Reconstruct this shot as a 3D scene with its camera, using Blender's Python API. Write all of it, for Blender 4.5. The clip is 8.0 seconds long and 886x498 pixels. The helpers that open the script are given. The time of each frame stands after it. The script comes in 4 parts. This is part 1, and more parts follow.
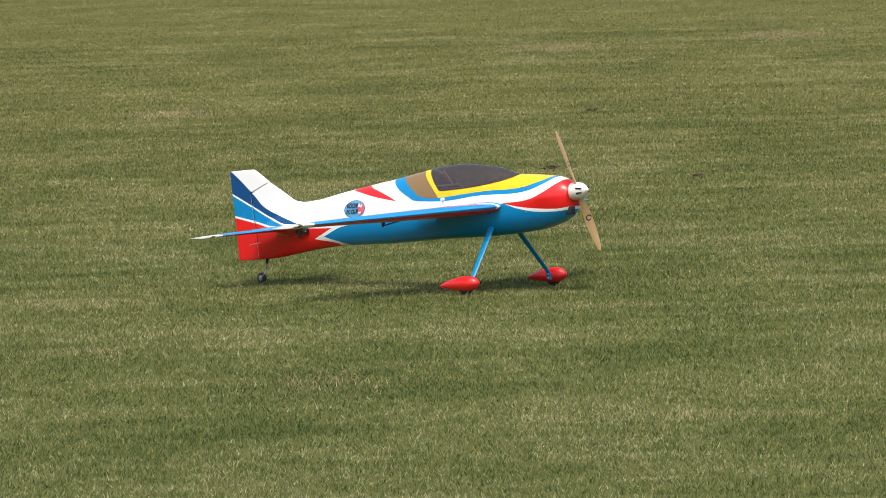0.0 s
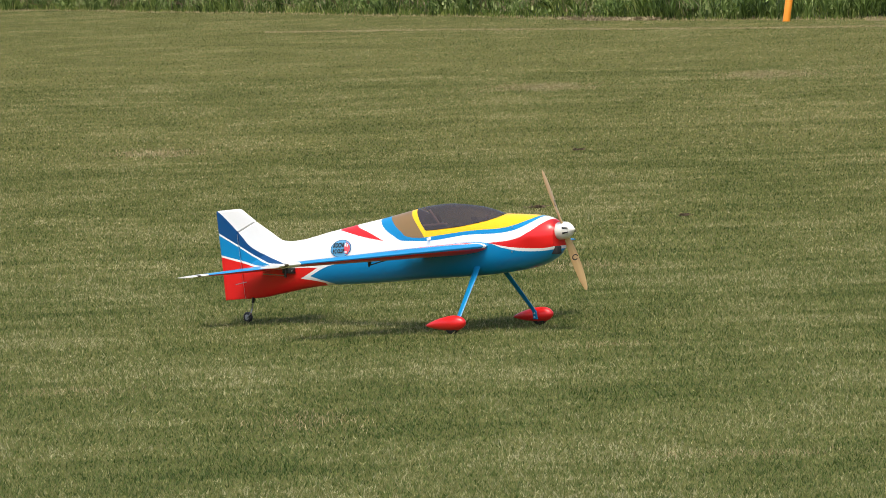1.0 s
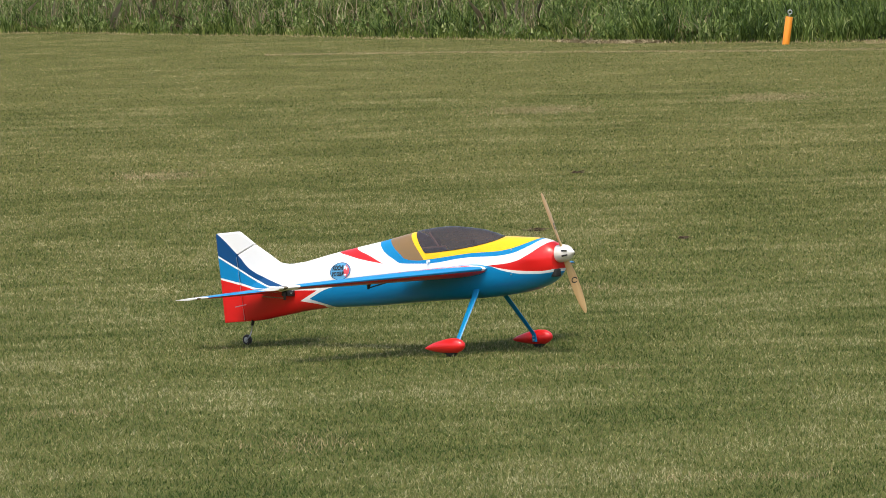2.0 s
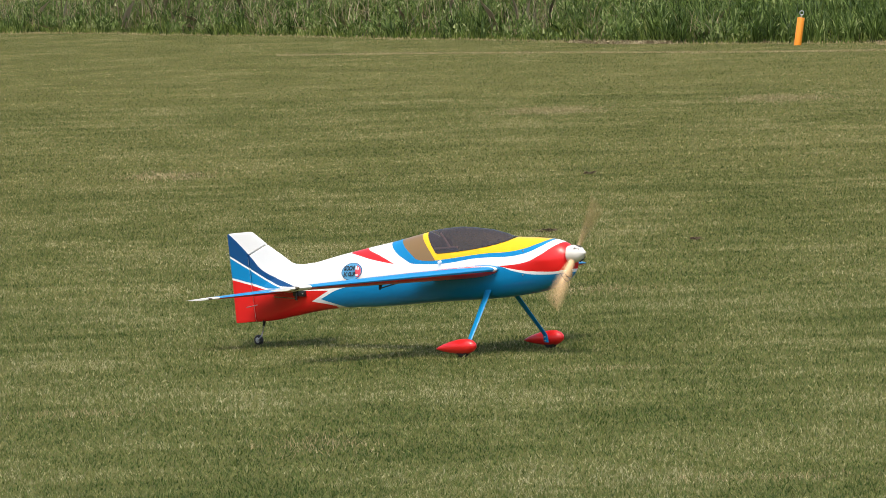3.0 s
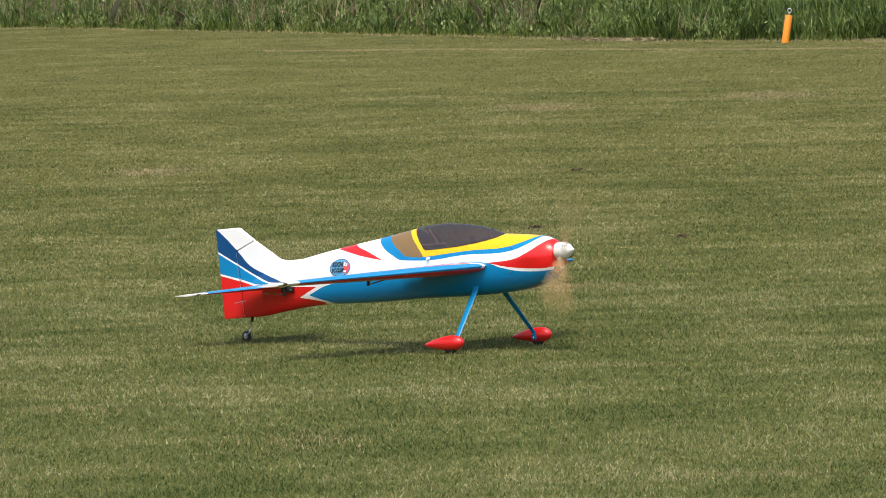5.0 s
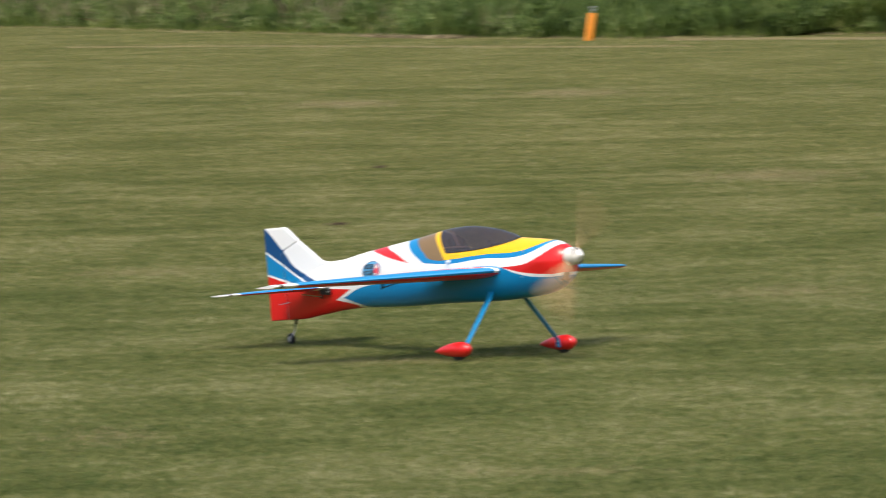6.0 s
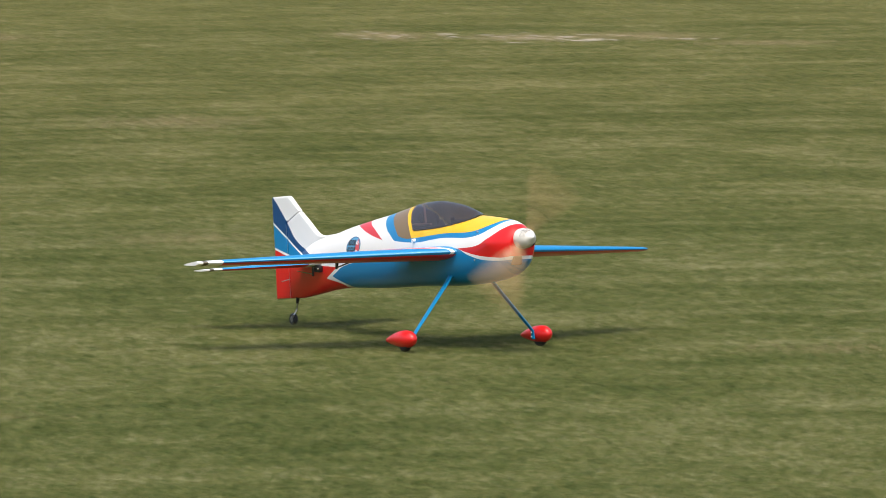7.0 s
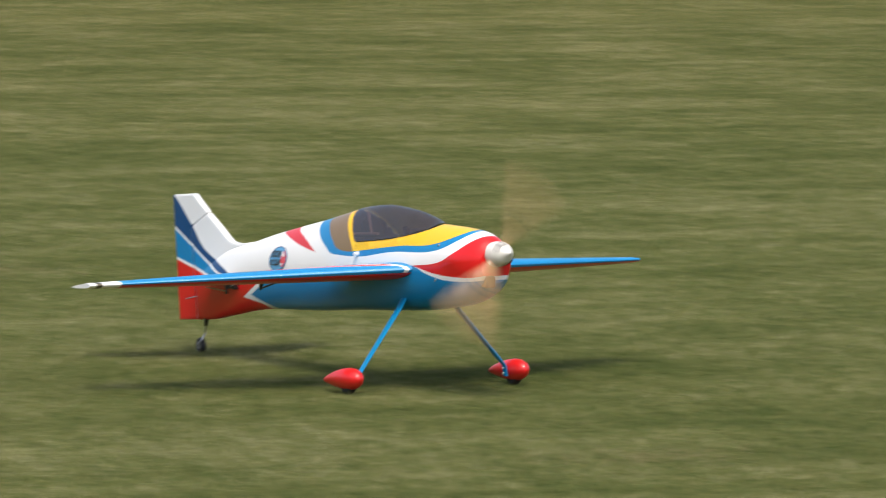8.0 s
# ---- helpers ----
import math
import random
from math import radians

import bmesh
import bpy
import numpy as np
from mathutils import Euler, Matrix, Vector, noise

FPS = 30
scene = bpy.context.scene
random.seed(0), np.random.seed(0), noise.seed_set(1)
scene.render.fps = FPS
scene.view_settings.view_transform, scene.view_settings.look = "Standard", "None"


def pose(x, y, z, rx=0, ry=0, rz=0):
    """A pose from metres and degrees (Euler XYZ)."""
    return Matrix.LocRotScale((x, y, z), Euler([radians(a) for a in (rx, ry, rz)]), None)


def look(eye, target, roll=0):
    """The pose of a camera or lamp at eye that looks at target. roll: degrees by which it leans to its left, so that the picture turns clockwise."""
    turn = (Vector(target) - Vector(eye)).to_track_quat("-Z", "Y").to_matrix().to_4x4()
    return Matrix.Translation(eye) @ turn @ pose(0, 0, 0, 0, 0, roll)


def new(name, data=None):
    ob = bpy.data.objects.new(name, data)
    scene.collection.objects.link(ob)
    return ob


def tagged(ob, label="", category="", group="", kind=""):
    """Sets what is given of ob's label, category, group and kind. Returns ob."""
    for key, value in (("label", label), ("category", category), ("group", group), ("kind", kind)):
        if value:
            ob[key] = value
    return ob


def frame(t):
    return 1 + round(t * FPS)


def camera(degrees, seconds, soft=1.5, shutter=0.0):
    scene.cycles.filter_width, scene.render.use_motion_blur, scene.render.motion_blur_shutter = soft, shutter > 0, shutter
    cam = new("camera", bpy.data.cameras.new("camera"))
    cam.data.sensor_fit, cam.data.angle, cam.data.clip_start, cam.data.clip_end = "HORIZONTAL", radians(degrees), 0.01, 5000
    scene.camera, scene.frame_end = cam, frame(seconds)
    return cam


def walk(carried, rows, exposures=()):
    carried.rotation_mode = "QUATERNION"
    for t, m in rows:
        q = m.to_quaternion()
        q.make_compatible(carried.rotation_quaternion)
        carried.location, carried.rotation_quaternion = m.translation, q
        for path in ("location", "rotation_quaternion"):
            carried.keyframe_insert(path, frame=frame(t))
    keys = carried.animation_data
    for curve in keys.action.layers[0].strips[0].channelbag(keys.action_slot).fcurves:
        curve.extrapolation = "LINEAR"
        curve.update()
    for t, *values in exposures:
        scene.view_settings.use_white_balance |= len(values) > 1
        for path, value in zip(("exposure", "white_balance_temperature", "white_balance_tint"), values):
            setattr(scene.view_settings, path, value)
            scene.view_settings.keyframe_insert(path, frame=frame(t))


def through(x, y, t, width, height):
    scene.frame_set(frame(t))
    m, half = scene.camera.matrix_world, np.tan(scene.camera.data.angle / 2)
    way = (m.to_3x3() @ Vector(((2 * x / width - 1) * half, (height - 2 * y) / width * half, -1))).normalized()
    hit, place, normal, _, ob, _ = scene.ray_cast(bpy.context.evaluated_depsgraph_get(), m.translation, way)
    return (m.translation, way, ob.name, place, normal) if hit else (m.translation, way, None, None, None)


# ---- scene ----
# the camera stands on the flight line and pans with a long lens
cam = camera(7.718, 8.0, 0.8, 0.34)
EYE = Vector((0.0, 0.0, 1.8585))


def aim(pan, tilt, roll):
    p, t = radians(pan), radians(tilt)
    return look(EYE, EYE + Vector((math.sin(p) * math.cos(t), math.cos(p) * math.cos(t), -math.sin(t))), roll)


walk(cam, [(t, aim(pan, tilt, roll)) for t, pan, tilt, roll in (
    (0, -0.130, 3.395, -1.72), (0.1, -0.119, 3.369, -1.72), (0.2, -0.103, 3.327, -1.72), (0.3, -0.097, 3.276, -1.71), (0.4, -0.086, 3.224, -1.71),
    (0.5, -0.069, 3.183, -1.71), (0.6, -0.048, 3.154, -1.71), (0.7, -0.027, 3.119, -1.70), (0.8, -0.016, 3.084, -1.70), (0.9, -0.011, 3.074, -1.69),
    (1, 0.000, 3.054, -1.69), (1.1, 0.005, 3.027, -1.69), (1.2, 0.011, 3.004, -1.69), (1.4, 0.027, 2.948, -1.68), (1.6, 0.037, 2.912, -1.68),
    (1.7, 0.037, 2.892, -1.67), (2.8, -0.073, 2.833, -1.62), (2.9, -0.083, 2.837, -1.61), (3, -0.089, 2.849, -1.60), (3.1, -0.101, 2.850, -1.59),
    (3.2, -0.123, 2.858, -1.58), (3.3, -0.149, 2.872, -1.57), (3.4, -0.182, 2.889, -1.56), (3.5, -0.203, 2.888, -1.55), (3.6, -0.220, 2.887, -1.54),
    (3.7, -0.242, 2.898, -1.53), (3.8, -0.249, 2.900, -1.52), (3.9, -0.256, 2.906, -1.51), (4, -0.268, 2.905, -1.50), (4.1, -0.269, 2.908, -1.49),
    (4.2, -0.265, 2.909, -1.48), (5.3, 0.173, 2.866, -1.38), (5.4, 0.215, 2.853, -1.37), (5.5, 0.252, 2.827, -1.36), (5.6, 0.321, 2.864, -1.33),
    (5.7, 0.395, 2.873, -1.30), (5.8, 0.632, 2.868, -1.26), (5.9, 1.116, 2.962, -1.23), (6, 1.741, 2.947, -1.20), (6.1, 2.404, 3.018, -1.10),
    (6.2, 2.926, 3.032, -0.99), (6.3, 3.368, 3.096, -0.88), (6.4, 3.735, 3.185, -0.77), (6.5, 4.104, 3.234, -0.67), (6.6, 4.578, 3.281, -0.62),
    (6.7, 5.129, 3.342, -0.57), (6.8, 5.723, 3.392, -0.52), (6.9, 6.340, 3.438, -0.47), (7, 6.945, 3.487, -0.42), (7.1, 7.497, 3.526, -0.36),
    (7.2, 8.031, 3.549, -0.29), (7.3, 8.573, 3.615, -0.23), (7.4, 9.184, 3.662, -0.17), (7.5, 9.832, 3.750, -0.11), (7.6, 10.562, 3.759, -0.10),
    (7.7, 11.397, 3.896, -0.10), (7.8, 12.350, 3.975, -0.09), (7.9, 13.416, 4.038, -0.09), (7.967, 14.160, 4.174, -0.09), (8, 14.535, 4.196, -0.09))],
     [(0, 0.30), (6.0, 0.29), (8, 0.22)])

# daylight: high hazy sun and sky
SUN_EL, SUN_AZ = 64.0, 193.0        # azimuth clockwise from +y
world = bpy.data.worlds.new("sky")
scene.world = world
world.use_nodes = True
wn = world.node_tree.nodes
sky = wn.new("ShaderNodeTexSky")
sky.sky_type, sky.sun_disc = "NISHITA", False
sky.sun_elevation, sky.sun_rotation = radians(SUN_EL), radians(SUN_AZ)
sky.air_density, sky.dust_density, sky.ozone_density = 1.0, 4.5, 0.9
wn["Background"].inputs["Strength"].default_value = 0.205
world.node_tree.links.new(sky.outputs[0], wn["Background"].inputs["Color"])
sun = new("sun", bpy.data.lights.new("sun", "SUN"))
sun.data.energy, sun.data.angle, sun.data.color = 2.35, radians(16.0), (1.0, 0.95, 0.84)
sa, se = radians(SUN_AZ), radians(SUN_EL)
sun.matrix_world = look((0, 0, 30), Vector((0, 0, 30)) - Vector((math.sin(sa) * math.cos(se), math.cos(sa) * math.cos(se), math.sin(se))))


# ---------- materials ----------
class Nodes:
    """A small writer of node materials."""

    def __init__(self, name):
        self.m = bpy.data.materials.new(name)
        self.m.use_nodes = True
        self.t = self.m.node_tree
        self.b = self.t.nodes["Principled BSDF"]

    def put(self, slot, v):
        if isinstance(v, bpy.types.NodeSocket):
            self.t.links.new(v, slot)
        elif isinstance(v, (tuple, list)) and slot.type == "RGBA":
            slot.default_value = (*v[:3], 1)
        else:
            slot.default_value = v

    def node(self, kind, out=0, **ins):
        n = self.t.nodes.new(kind)
        for k, v in ins.items():
            self.put(n.inputs[int(k[1:])] if k[0] == "i" and k[1:].isdigit() else n.inputs[k], v)
        return n.outputs[out]

    def math(self, op, a, b=0.0):
        n = self.t.nodes.new("ShaderNodeMath")
        n.operation = op
        self.put(n.inputs[0], a), self.put(n.inputs[1], b)
        return n.outputs[0]

    def mix(self, fac, a, b):
        n = self.t.nodes.new("ShaderNodeMix")
        n.data_type = "RGBA"
        self.put(n.inputs[0], fac), self.put(n.inputs[6], a), self.put(n.inputs[7], b)
        return n.outputs[2]

    def noise(self, scale, detail=3.0, vec=None, rough=0.55):
        n = self.t.nodes.new("ShaderNodeTexNoise")
        n.inputs["Scale"].default_value, n.inputs["Detail"].default_value, n.inputs["Roughness"].default_value = scale, detail, rough
        if vec:
            self.t.links.new(vec, n.inputs["Vector"])
        return n.outputs[0]

    def ramp(self, fac, stops):
        n = self.t.nodes.new("ShaderNodeValToRGB")
        e = n.color_ramp.elements
        while len(e) < len(stops):
            e.new(0.5)
        for el, (p, c) in zip(e, stops):
            el.position, el.color = p, (*c, 1) if len(c) == 3 else c
        self.t.links.new(fac, n.inputs[0])
        return n.outputs[0]

    def coords(self, which="Object", scale=None):
        c = self.t.nodes.new("ShaderNodeTexCoord").outputs[which]
        if scale:
            n = self.t.nodes.new("ShaderNodeMapping")
            n.inputs["Scale"].default_value = scale
            self.t.links.new(c, n.inputs["Vector"])
            c = n.outputs[0]
        return c

    def bump(self, h, strength=0.3, dist=0.01):
        self.put(self.b.inputs["Normal"], self.node("ShaderNodeBump", Strength=strength, Distance=dist, Height=h))

    def leaf(self, color, through=0.4, rough=0.7):
        """Thin leaf: lets part of the light through."""
        self.done(color, rough, Specular_IOR_Level=0.25)
        tr = self.t.nodes.new("ShaderNodeBsdfTranslucent")
        self.put(tr.inputs[0], color)
        mx = self.t.nodes.new("ShaderNodeMixShader")
        mx.inputs[0].default_value = through
        self.t.links.new(self.b.outputs[0], mx.inputs[1]), self.t.links.new(tr.outputs[0], mx.inputs[2])
        self.t.links.new(mx.outputs[0], self.t.nodes["Material Output"].inputs[0])
        return self.m

    def done(self, color, rough=0.5, metal=0.0, **more):
        self.put(self.b.inputs["Base Color"], color), self.put(self.b.inputs["Roughness"], rough)
        self.b.inputs["Metallic"].default_value = metal
        for k, v in more.items():
            self.put(self.b.inputs[k.replace("_", " ")], v)
        return self.m


CANOPY_EDGE = [(-0.435, 0.527), (-0.410, 0.508), (-0.360, 0.464), (-0.318, 0.4275), (-0.310, 0.4215), (-0.300, 0.4218), (-0.185, 0.433), (-0.053, 0.451), (0.077, 0.483), (0.092, 0.4925)]
WHITE, RED, BLUE = (0.82, 0.81, 0.79), (0.66, 0.012, 0.012), (0.0, 0.203, 0.455)
NAVY, YELLOW, BROWN = (0.002, 0.06, 0.19), (0.84, 0.48, 0.004), (0.215, 0.13, 0.05)
COCKPIT = (0.035, 0.022, 0.014)


def worn(n, color, amount=0.10):
    """Slight dirt and fading over paint."""
    f = n.math("ADD", n.noise(3.0, 4, n.coords()), n.math("MULTIPLY", n.noise(60.0, 2, n.coords()), 0.5))
    m = n.t.nodes.new("ShaderNodeMix")
    m.data_type, m.blend_type = "RGBA", "MULTIPLY"
    n.put(m.inputs[0], n.math("MULTIPLY", f, amount * 2)), n.put(m.inputs[6], color), n.put(m.inputs[7], (0.62, 0.61, 0.58))
    return m.outputs[2]


def plain(name, color, rough=0.4, metal=0.0, wear=0.08, grain=40.0, relief=0.0, **more):
    n = Nodes(name)
    if relief:
        n.bump(n.noise(grain, 3, n.coords()), relief, 0.002)
    return n.done(worn(n, color, wear), rough, metal, **more)


def livery():
    """The painted bands of the fuselage, fin and rudder, each between two curves over the length."""
    n = Nodes("livery_paint")
    sep = n.t.nodes.new("ShaderNodeSeparateXYZ")
    n.t.links.new(n.coords(), sep.inputs[0])
    x, z = sep.outputs[0], sep.outputs[2]
    u = n.math("DIVIDE", n.math("ADD", x, 1.7), 2.3)

    def curve(pts):
        c = n.t.nodes.new("ShaderNodeFloatCurve")
        q = c.mapping.curves[0].points
        pts = [((a + 1.7) / 2.3, b) for a, b in pts]
        while len(q) < len(pts):
            q.new(0.5, 0.5)
        for p, (a, b) in zip(q, pts):
            p.location, p.handle_type = (a, b), "AUTO_CLAMPED"
        c.mapping.update()
        n.t.links.new(u, c.inputs[1])
        return c.outputs[0]

    def over(pts):
        return n.math("GREATER_THAN", z, curve(pts))

    def under(pts):
        return n.math("LESS_THAN", z, curve(pts))

    def ahead(v):
        return n.math("GREATER_THAN", x, v)

    def behind(v):
        return n.math("LESS_THAN", x, v)

    def both(*ms):
        r = ms[0]
        for m in ms[1:]:
            r = n.math("MULTIPLY", r, m)
        return r

    blue_top = [(-0.56, 0.472), (-0.506, 0.437), (-0.457, 0.410), (-0.425, 0.393), (-0.342, 0.387), (-0.309, 0.390), (-0.046, 0.422), (0.149, 0.439), (0.247, 0.467), (0.315, 0.497)]
    blue_low = [(-0.625, 0.460), (-0.566, 0.421), (-0.507, 0.395), (-0.435, 0.373), (-0.277, 0.376), (-0.079, 0.402), (0.181, 0.423), (0.268, 0.454), (0.332, 0.497)]
    layers = [
        (BLUE, both(ahead(-1.031), under([(-1.031, 0.207), (-0.893, 0.257), (-0.6, 0.288), (-0.2, 0.345), (0.05, 0.370), (0.146, 0.350), (0.274, 0.337), (0.338, 0.338), (0.42, 0.350)]),
                    over([(-1.031, 0.207), (-0.897, 0.173), (-0.85, 0.155), (-0.75, 0.0)]))),
        (RED, both(ahead(0.066), under([(0.06, 0.370), (0.212, 0.390), (0.285, 0.420), (0.335, 0.456), (0.37, 0.478), (0.45, 0.49)]),
                   over([(0.06, 0.370), (0.194, 0.354), (0.338, 0.350), (0.42, 0.364)]))),
        (BLUE, both(ahead(-0.625), over(blue_low), behind(0.35))),
        (BROWN, both(ahead(-0.56), over(blue_top), behind(0.32))),
        (YELLOW, both(ahead(-0.46), behind(0.32), over(blue_top), over([(-0.45, 0.508), (-0.433, 0.494), (-0.311, 0.389), (-0.25, 0.30)]))),
        (COCKPIT, both(ahead(-0.415), behind(0.085), over([(x, z - 0.003) for x, z in CANOPY_EDGE]))),
        (RED, both(ahead(-0.87), behind(-0.555), over([(-0.86, 0.409), (-0.849, 0.408), (-0.702, 0.386), (-0.559, 0.370)]),
                   under([(-0.82, 0.46), (-0.757, 0.429), (-0.668, 0.406), (-0.559, 0.370)]))),
        (RED, both(behind(-0.95), under([(-1.6, 0.278), (-1.48, 0.256), (-1.368, 0.238), (-0.95, 0.246)]),
                   n.math("MAXIMUM", n.math("MAXIMUM", over([(-1.10, 0.191), (-0.978, 0.245), (-0.90, 0.28)]), under([(-1.10, 0.196), (-0.943, 0.175), (-0.88, 0.15)])), behind(-1.095)))),
        (BLUE, both(behind(-1.26), over([(-1.6, 0.287), (-1.48, 0.266), (-1.365, 0.246), (-1.25, 0.246)]), under([(-1.61, 0.374), (-1.493, 0.323), (-1.35, 0.264), (-1.27, 0.247)]))),
        (NAVY, both(behind(-1.19), over([(-1.61, 0.383), (-1.493, 0.332), (-1.35, 0.273), (-1.275, 0.257), (-1.19, 0.257)]), under([(-1.64, 0.494), (-1.612, 0.478), (-1.491, 0.386), (-1.41, 0.322), (-1.2, 0.259)]))),
    ]
    col = WHITE
    for c, mask in layers:
        col = n.mix(mask, col, c)
    return n.done(worn(n, col, 0.07), 0.30, Coat_Weight=0.15, Coat_Roughness=0.10, Specular_IOR_Level=0.35)


M = {
    "livery": livery(),
    "blue": plain("blue_film", BLUE, 0.30, wear=0.08, Coat_Weight=0.3),
    "red": plain("red_paint", RED, 0.36, wear=0.10, Coat_Weight=0.15),
    "white": plain("white_paint", WHITE, 0.32, wear=0.08),
    "navy": plain("navy_film", NAVY, 0.35),
    "black": plain("black_rubber", (0.015, 0.015, 0.016), 0.65, wear=0.15),
    "plastic": plain("black_plastic", (0.012, 0.012, 0.013), 0.35, wear=0.05),
    "metal": plain("bright_metal", (0.55, 0.55, 0.56), 0.28, 1.0, 0.12),
    "spinner": plain("white_spinner", (0.72, 0.69, 0.63), 0.30, wear=0.12, Coat_Weight=0.3),
    # matt black; on the outlet and spinner slots it stands for the shade inside
    "dark": plain("dark_recess", (0.01, 0.01, 0.01), 0.8, wear=0.05),
    "tape": plain("dark_tape", (0.06, 0.045, 0.018), 0.4),
    "lightblue": plain("pale_blue_disc", (0.10, 0.36, 0.62), 0.35),
    "pink": plain("pale_red_patch", (0.68, 0.07, 0.09), 0.35),
    "orange": plain("orange_pipe", (0.80, 0.27, 0.015), 0.45, wear=0.12, relief=0.1),
    "hub": plain("grey_hub", (0.36, 0.36, 0.34), 0.4),
}


def wood():
    n = Nodes("varnished_beech")
    g = n.noise(30.0, 4, n.coords(scale=(1.0, 1.0, 0.12)))
    return n.done(n.ramp(g, [(0.3, (0.42, 0.24, 0.09)), (0.7, (0.60, 0.40, 0.19))]), 0.35, Coat_Weight=0.3)


def smoked_glass():
    n = Nodes("smoked_canopy")
    f = n.noise(5.0, 3, n.coords())
    n.done(n.ramp(f, [(0.3, (0.060, 0.042, 0.034)), (0.7, (0.082, 0.060, 0.050))]), 0.22, Coat_Weight=1.0, Coat_Roughness=0.08, Coat_IOR=1.75)
    tr = n.t.nodes.new("ShaderNodeBsdfTransparent")
    tr.inputs[0].default_value = (0.62, 0.55, 0.52, 1)
    mx = n.t.nodes.new("ShaderNodeMixShader")
    mx.inputs[0].default_value = 0.55
    n.t.links.new(n.b.outputs[0], mx.inputs[1]), n.t.links.new(tr.outputs[0], mx.inputs[2])
    n.t.links.new(mx.outputs[0], n.t.nodes["Material Output"].inputs[0])
    return n.m


def wing_top():
    """Blue upper skin with a white-edged red flash that widens towards the root."""
    n = Nodes("wing_film")
    sep = n.t.nodes.new("ShaderNodeSeparateXYZ")
    n.t.links.new(n.coords(), sep.inputs[0])
    ay = n.math("ABSOLUTE", sep.outputs[1])
    t = n.math("DIVIDE", n.math("SUBTRACT", ay, 0.085), 0.88)
    u = n.math("DIVIDE", n.math("SUBTRACT", n.math("SUBTRACT", 0.066, n.math("MULTIPLY", t, 0.416)), sep.outputs[0]), n.math("SUBTRACT", 0.490, n.math("MULTIPLY", t, 0.350)))
    v = n.math("SUBTRACT", n.math("ADD", u, 0.044), n.math("MULTIPLY", ay, 0.62))
    col = BLUE
    for edge, c in ((0.002, WHITE), (0.012, RED), (0.075, WHITE), (0.105, BLUE)):
        col = n.mix(n.math("GREATER_THAN", v, edge), col, c)
    # the flash closes in a white hook before the root
    hook = n.math("ADD", ay, n.math("MULTIPLY", v, -0.35))
    for edge, c in ((0.124, WHITE), (0.108, BLUE)):
        col = n.mix(n.math("LESS_THAN", hook, edge), col, c)
    col = n.mix(n.math("GREATER_THAN", ay, 0.75), col, BLUE)
    return n.done(worn(n, col, 0.07), 0.45, Coat_Weight=0.05)


M["wood"], M["glass"], M["wing_top"] = wood(), smoked_glass(), wing_top()


def patches(n):
    """Large uneven tufts, mowing streaks, small tufts and dry spots of the field, from its own coordinates."""
    c = n.coords()
    big = n.noise(0.8, 4, n.coords(scale=(1.0, 0.45, 1.0)), 0.6)
    mid = n.noise(8.5, 4, n.coords(scale=(1.0, 0.45, 1.0)), 0.7)
    streak = n.noise(1.0, 3, n.coords(scale=(0.55, 1.1, 1.0)), 0.6)
    fine = n.noise(38.0, 2, n.coords(scale=(1.0, 0.6, 1.0)), 0.6)
    band = n.noise(1.0, 4, n.coords(scale=(0.9, 2.6, 1.0)), 0.65)
    sep = n.t.nodes.new("ShaderNodeSeparateXYZ")
    n.t.links.new(c, sep.inputs[0])
    strip = n.t.nodes.new("ShaderNodeMapRange")
    strip.interpolation_type = "SMOOTHSTEP"
    for k, v in ((1, 19.0), (2, 34.0), (3, -0.02), (4, -0.01)):
        strip.inputs[k].default_value = v
    n.t.links.new(sep.outputs[1], strip.inputs[0])
    big = n.math("ADD", big, strip.outputs[0])
    f = n.math("MULTIPLY", big, 0.26)
    for tex, share in ((mid, 0.22), (streak, 0.18), (band, 0.18), (fine, 0.16)):
        f = n.math("ADD", f, n.math("MULTIPLY", tex, share))
    return f


def lush(n, col):
    """The strip along the flight line is watered and greener, the far side sparser and browner."""
    sep = n.t.nodes.new("ShaderNodeSeparateXYZ")
    n.t.links.new(n.coords(), sep.inputs[0])
    far = n.t.nodes.new("ShaderNodeMapRange")
    far.interpolation_type = "SMOOTHSTEP"
    far.inputs[1].default_value, far.inputs[2].default_value = 21.0, 50.0
    n.t.links.new(sep.outputs[1], far.inputs[0])
    m = n.t.nodes.new("ShaderNodeMix")
    m.data_type, m.blend_type = "RGBA", "MULTIPLY"
    n.put(m.inputs[0], 1.0), n.put(m.inputs[6], col), n.put(m.inputs[7], n.mix(far.outputs[0], (0.95, 1.0, 1.06), (1.0, 0.99, 1.03)))
    return m.outputs[2]


def grass_blades():
    n = Nodes("mown_grass")
    g = n.t.nodes.new("ShaderNodeNewGeometry")
    f = patches(n)
    rnd = g.outputs["Random Per Island"]
    v = n.math("ADD", n.math("MULTIPLY", n.math("SUBTRACT", f, 0.5), 4.3), n.math("MULTIPLY", n.math("SUBTRACT", rnd, 0.5), 0.85))
    v = n.math("ADD", v, 0.5)
    col = n.ramp(v, [(0.0, (0.044, 0.074, 0.014)), (0.28, (0.096, 0.135, 0.029)), (0.50, (0.152, 0.168, 0.044)), (0.76, (0.255, 0.242, 0.088)), (1.0, (0.45, 0.405, 0.21))])
    return n.leaf(lush(n, col), 0.40)


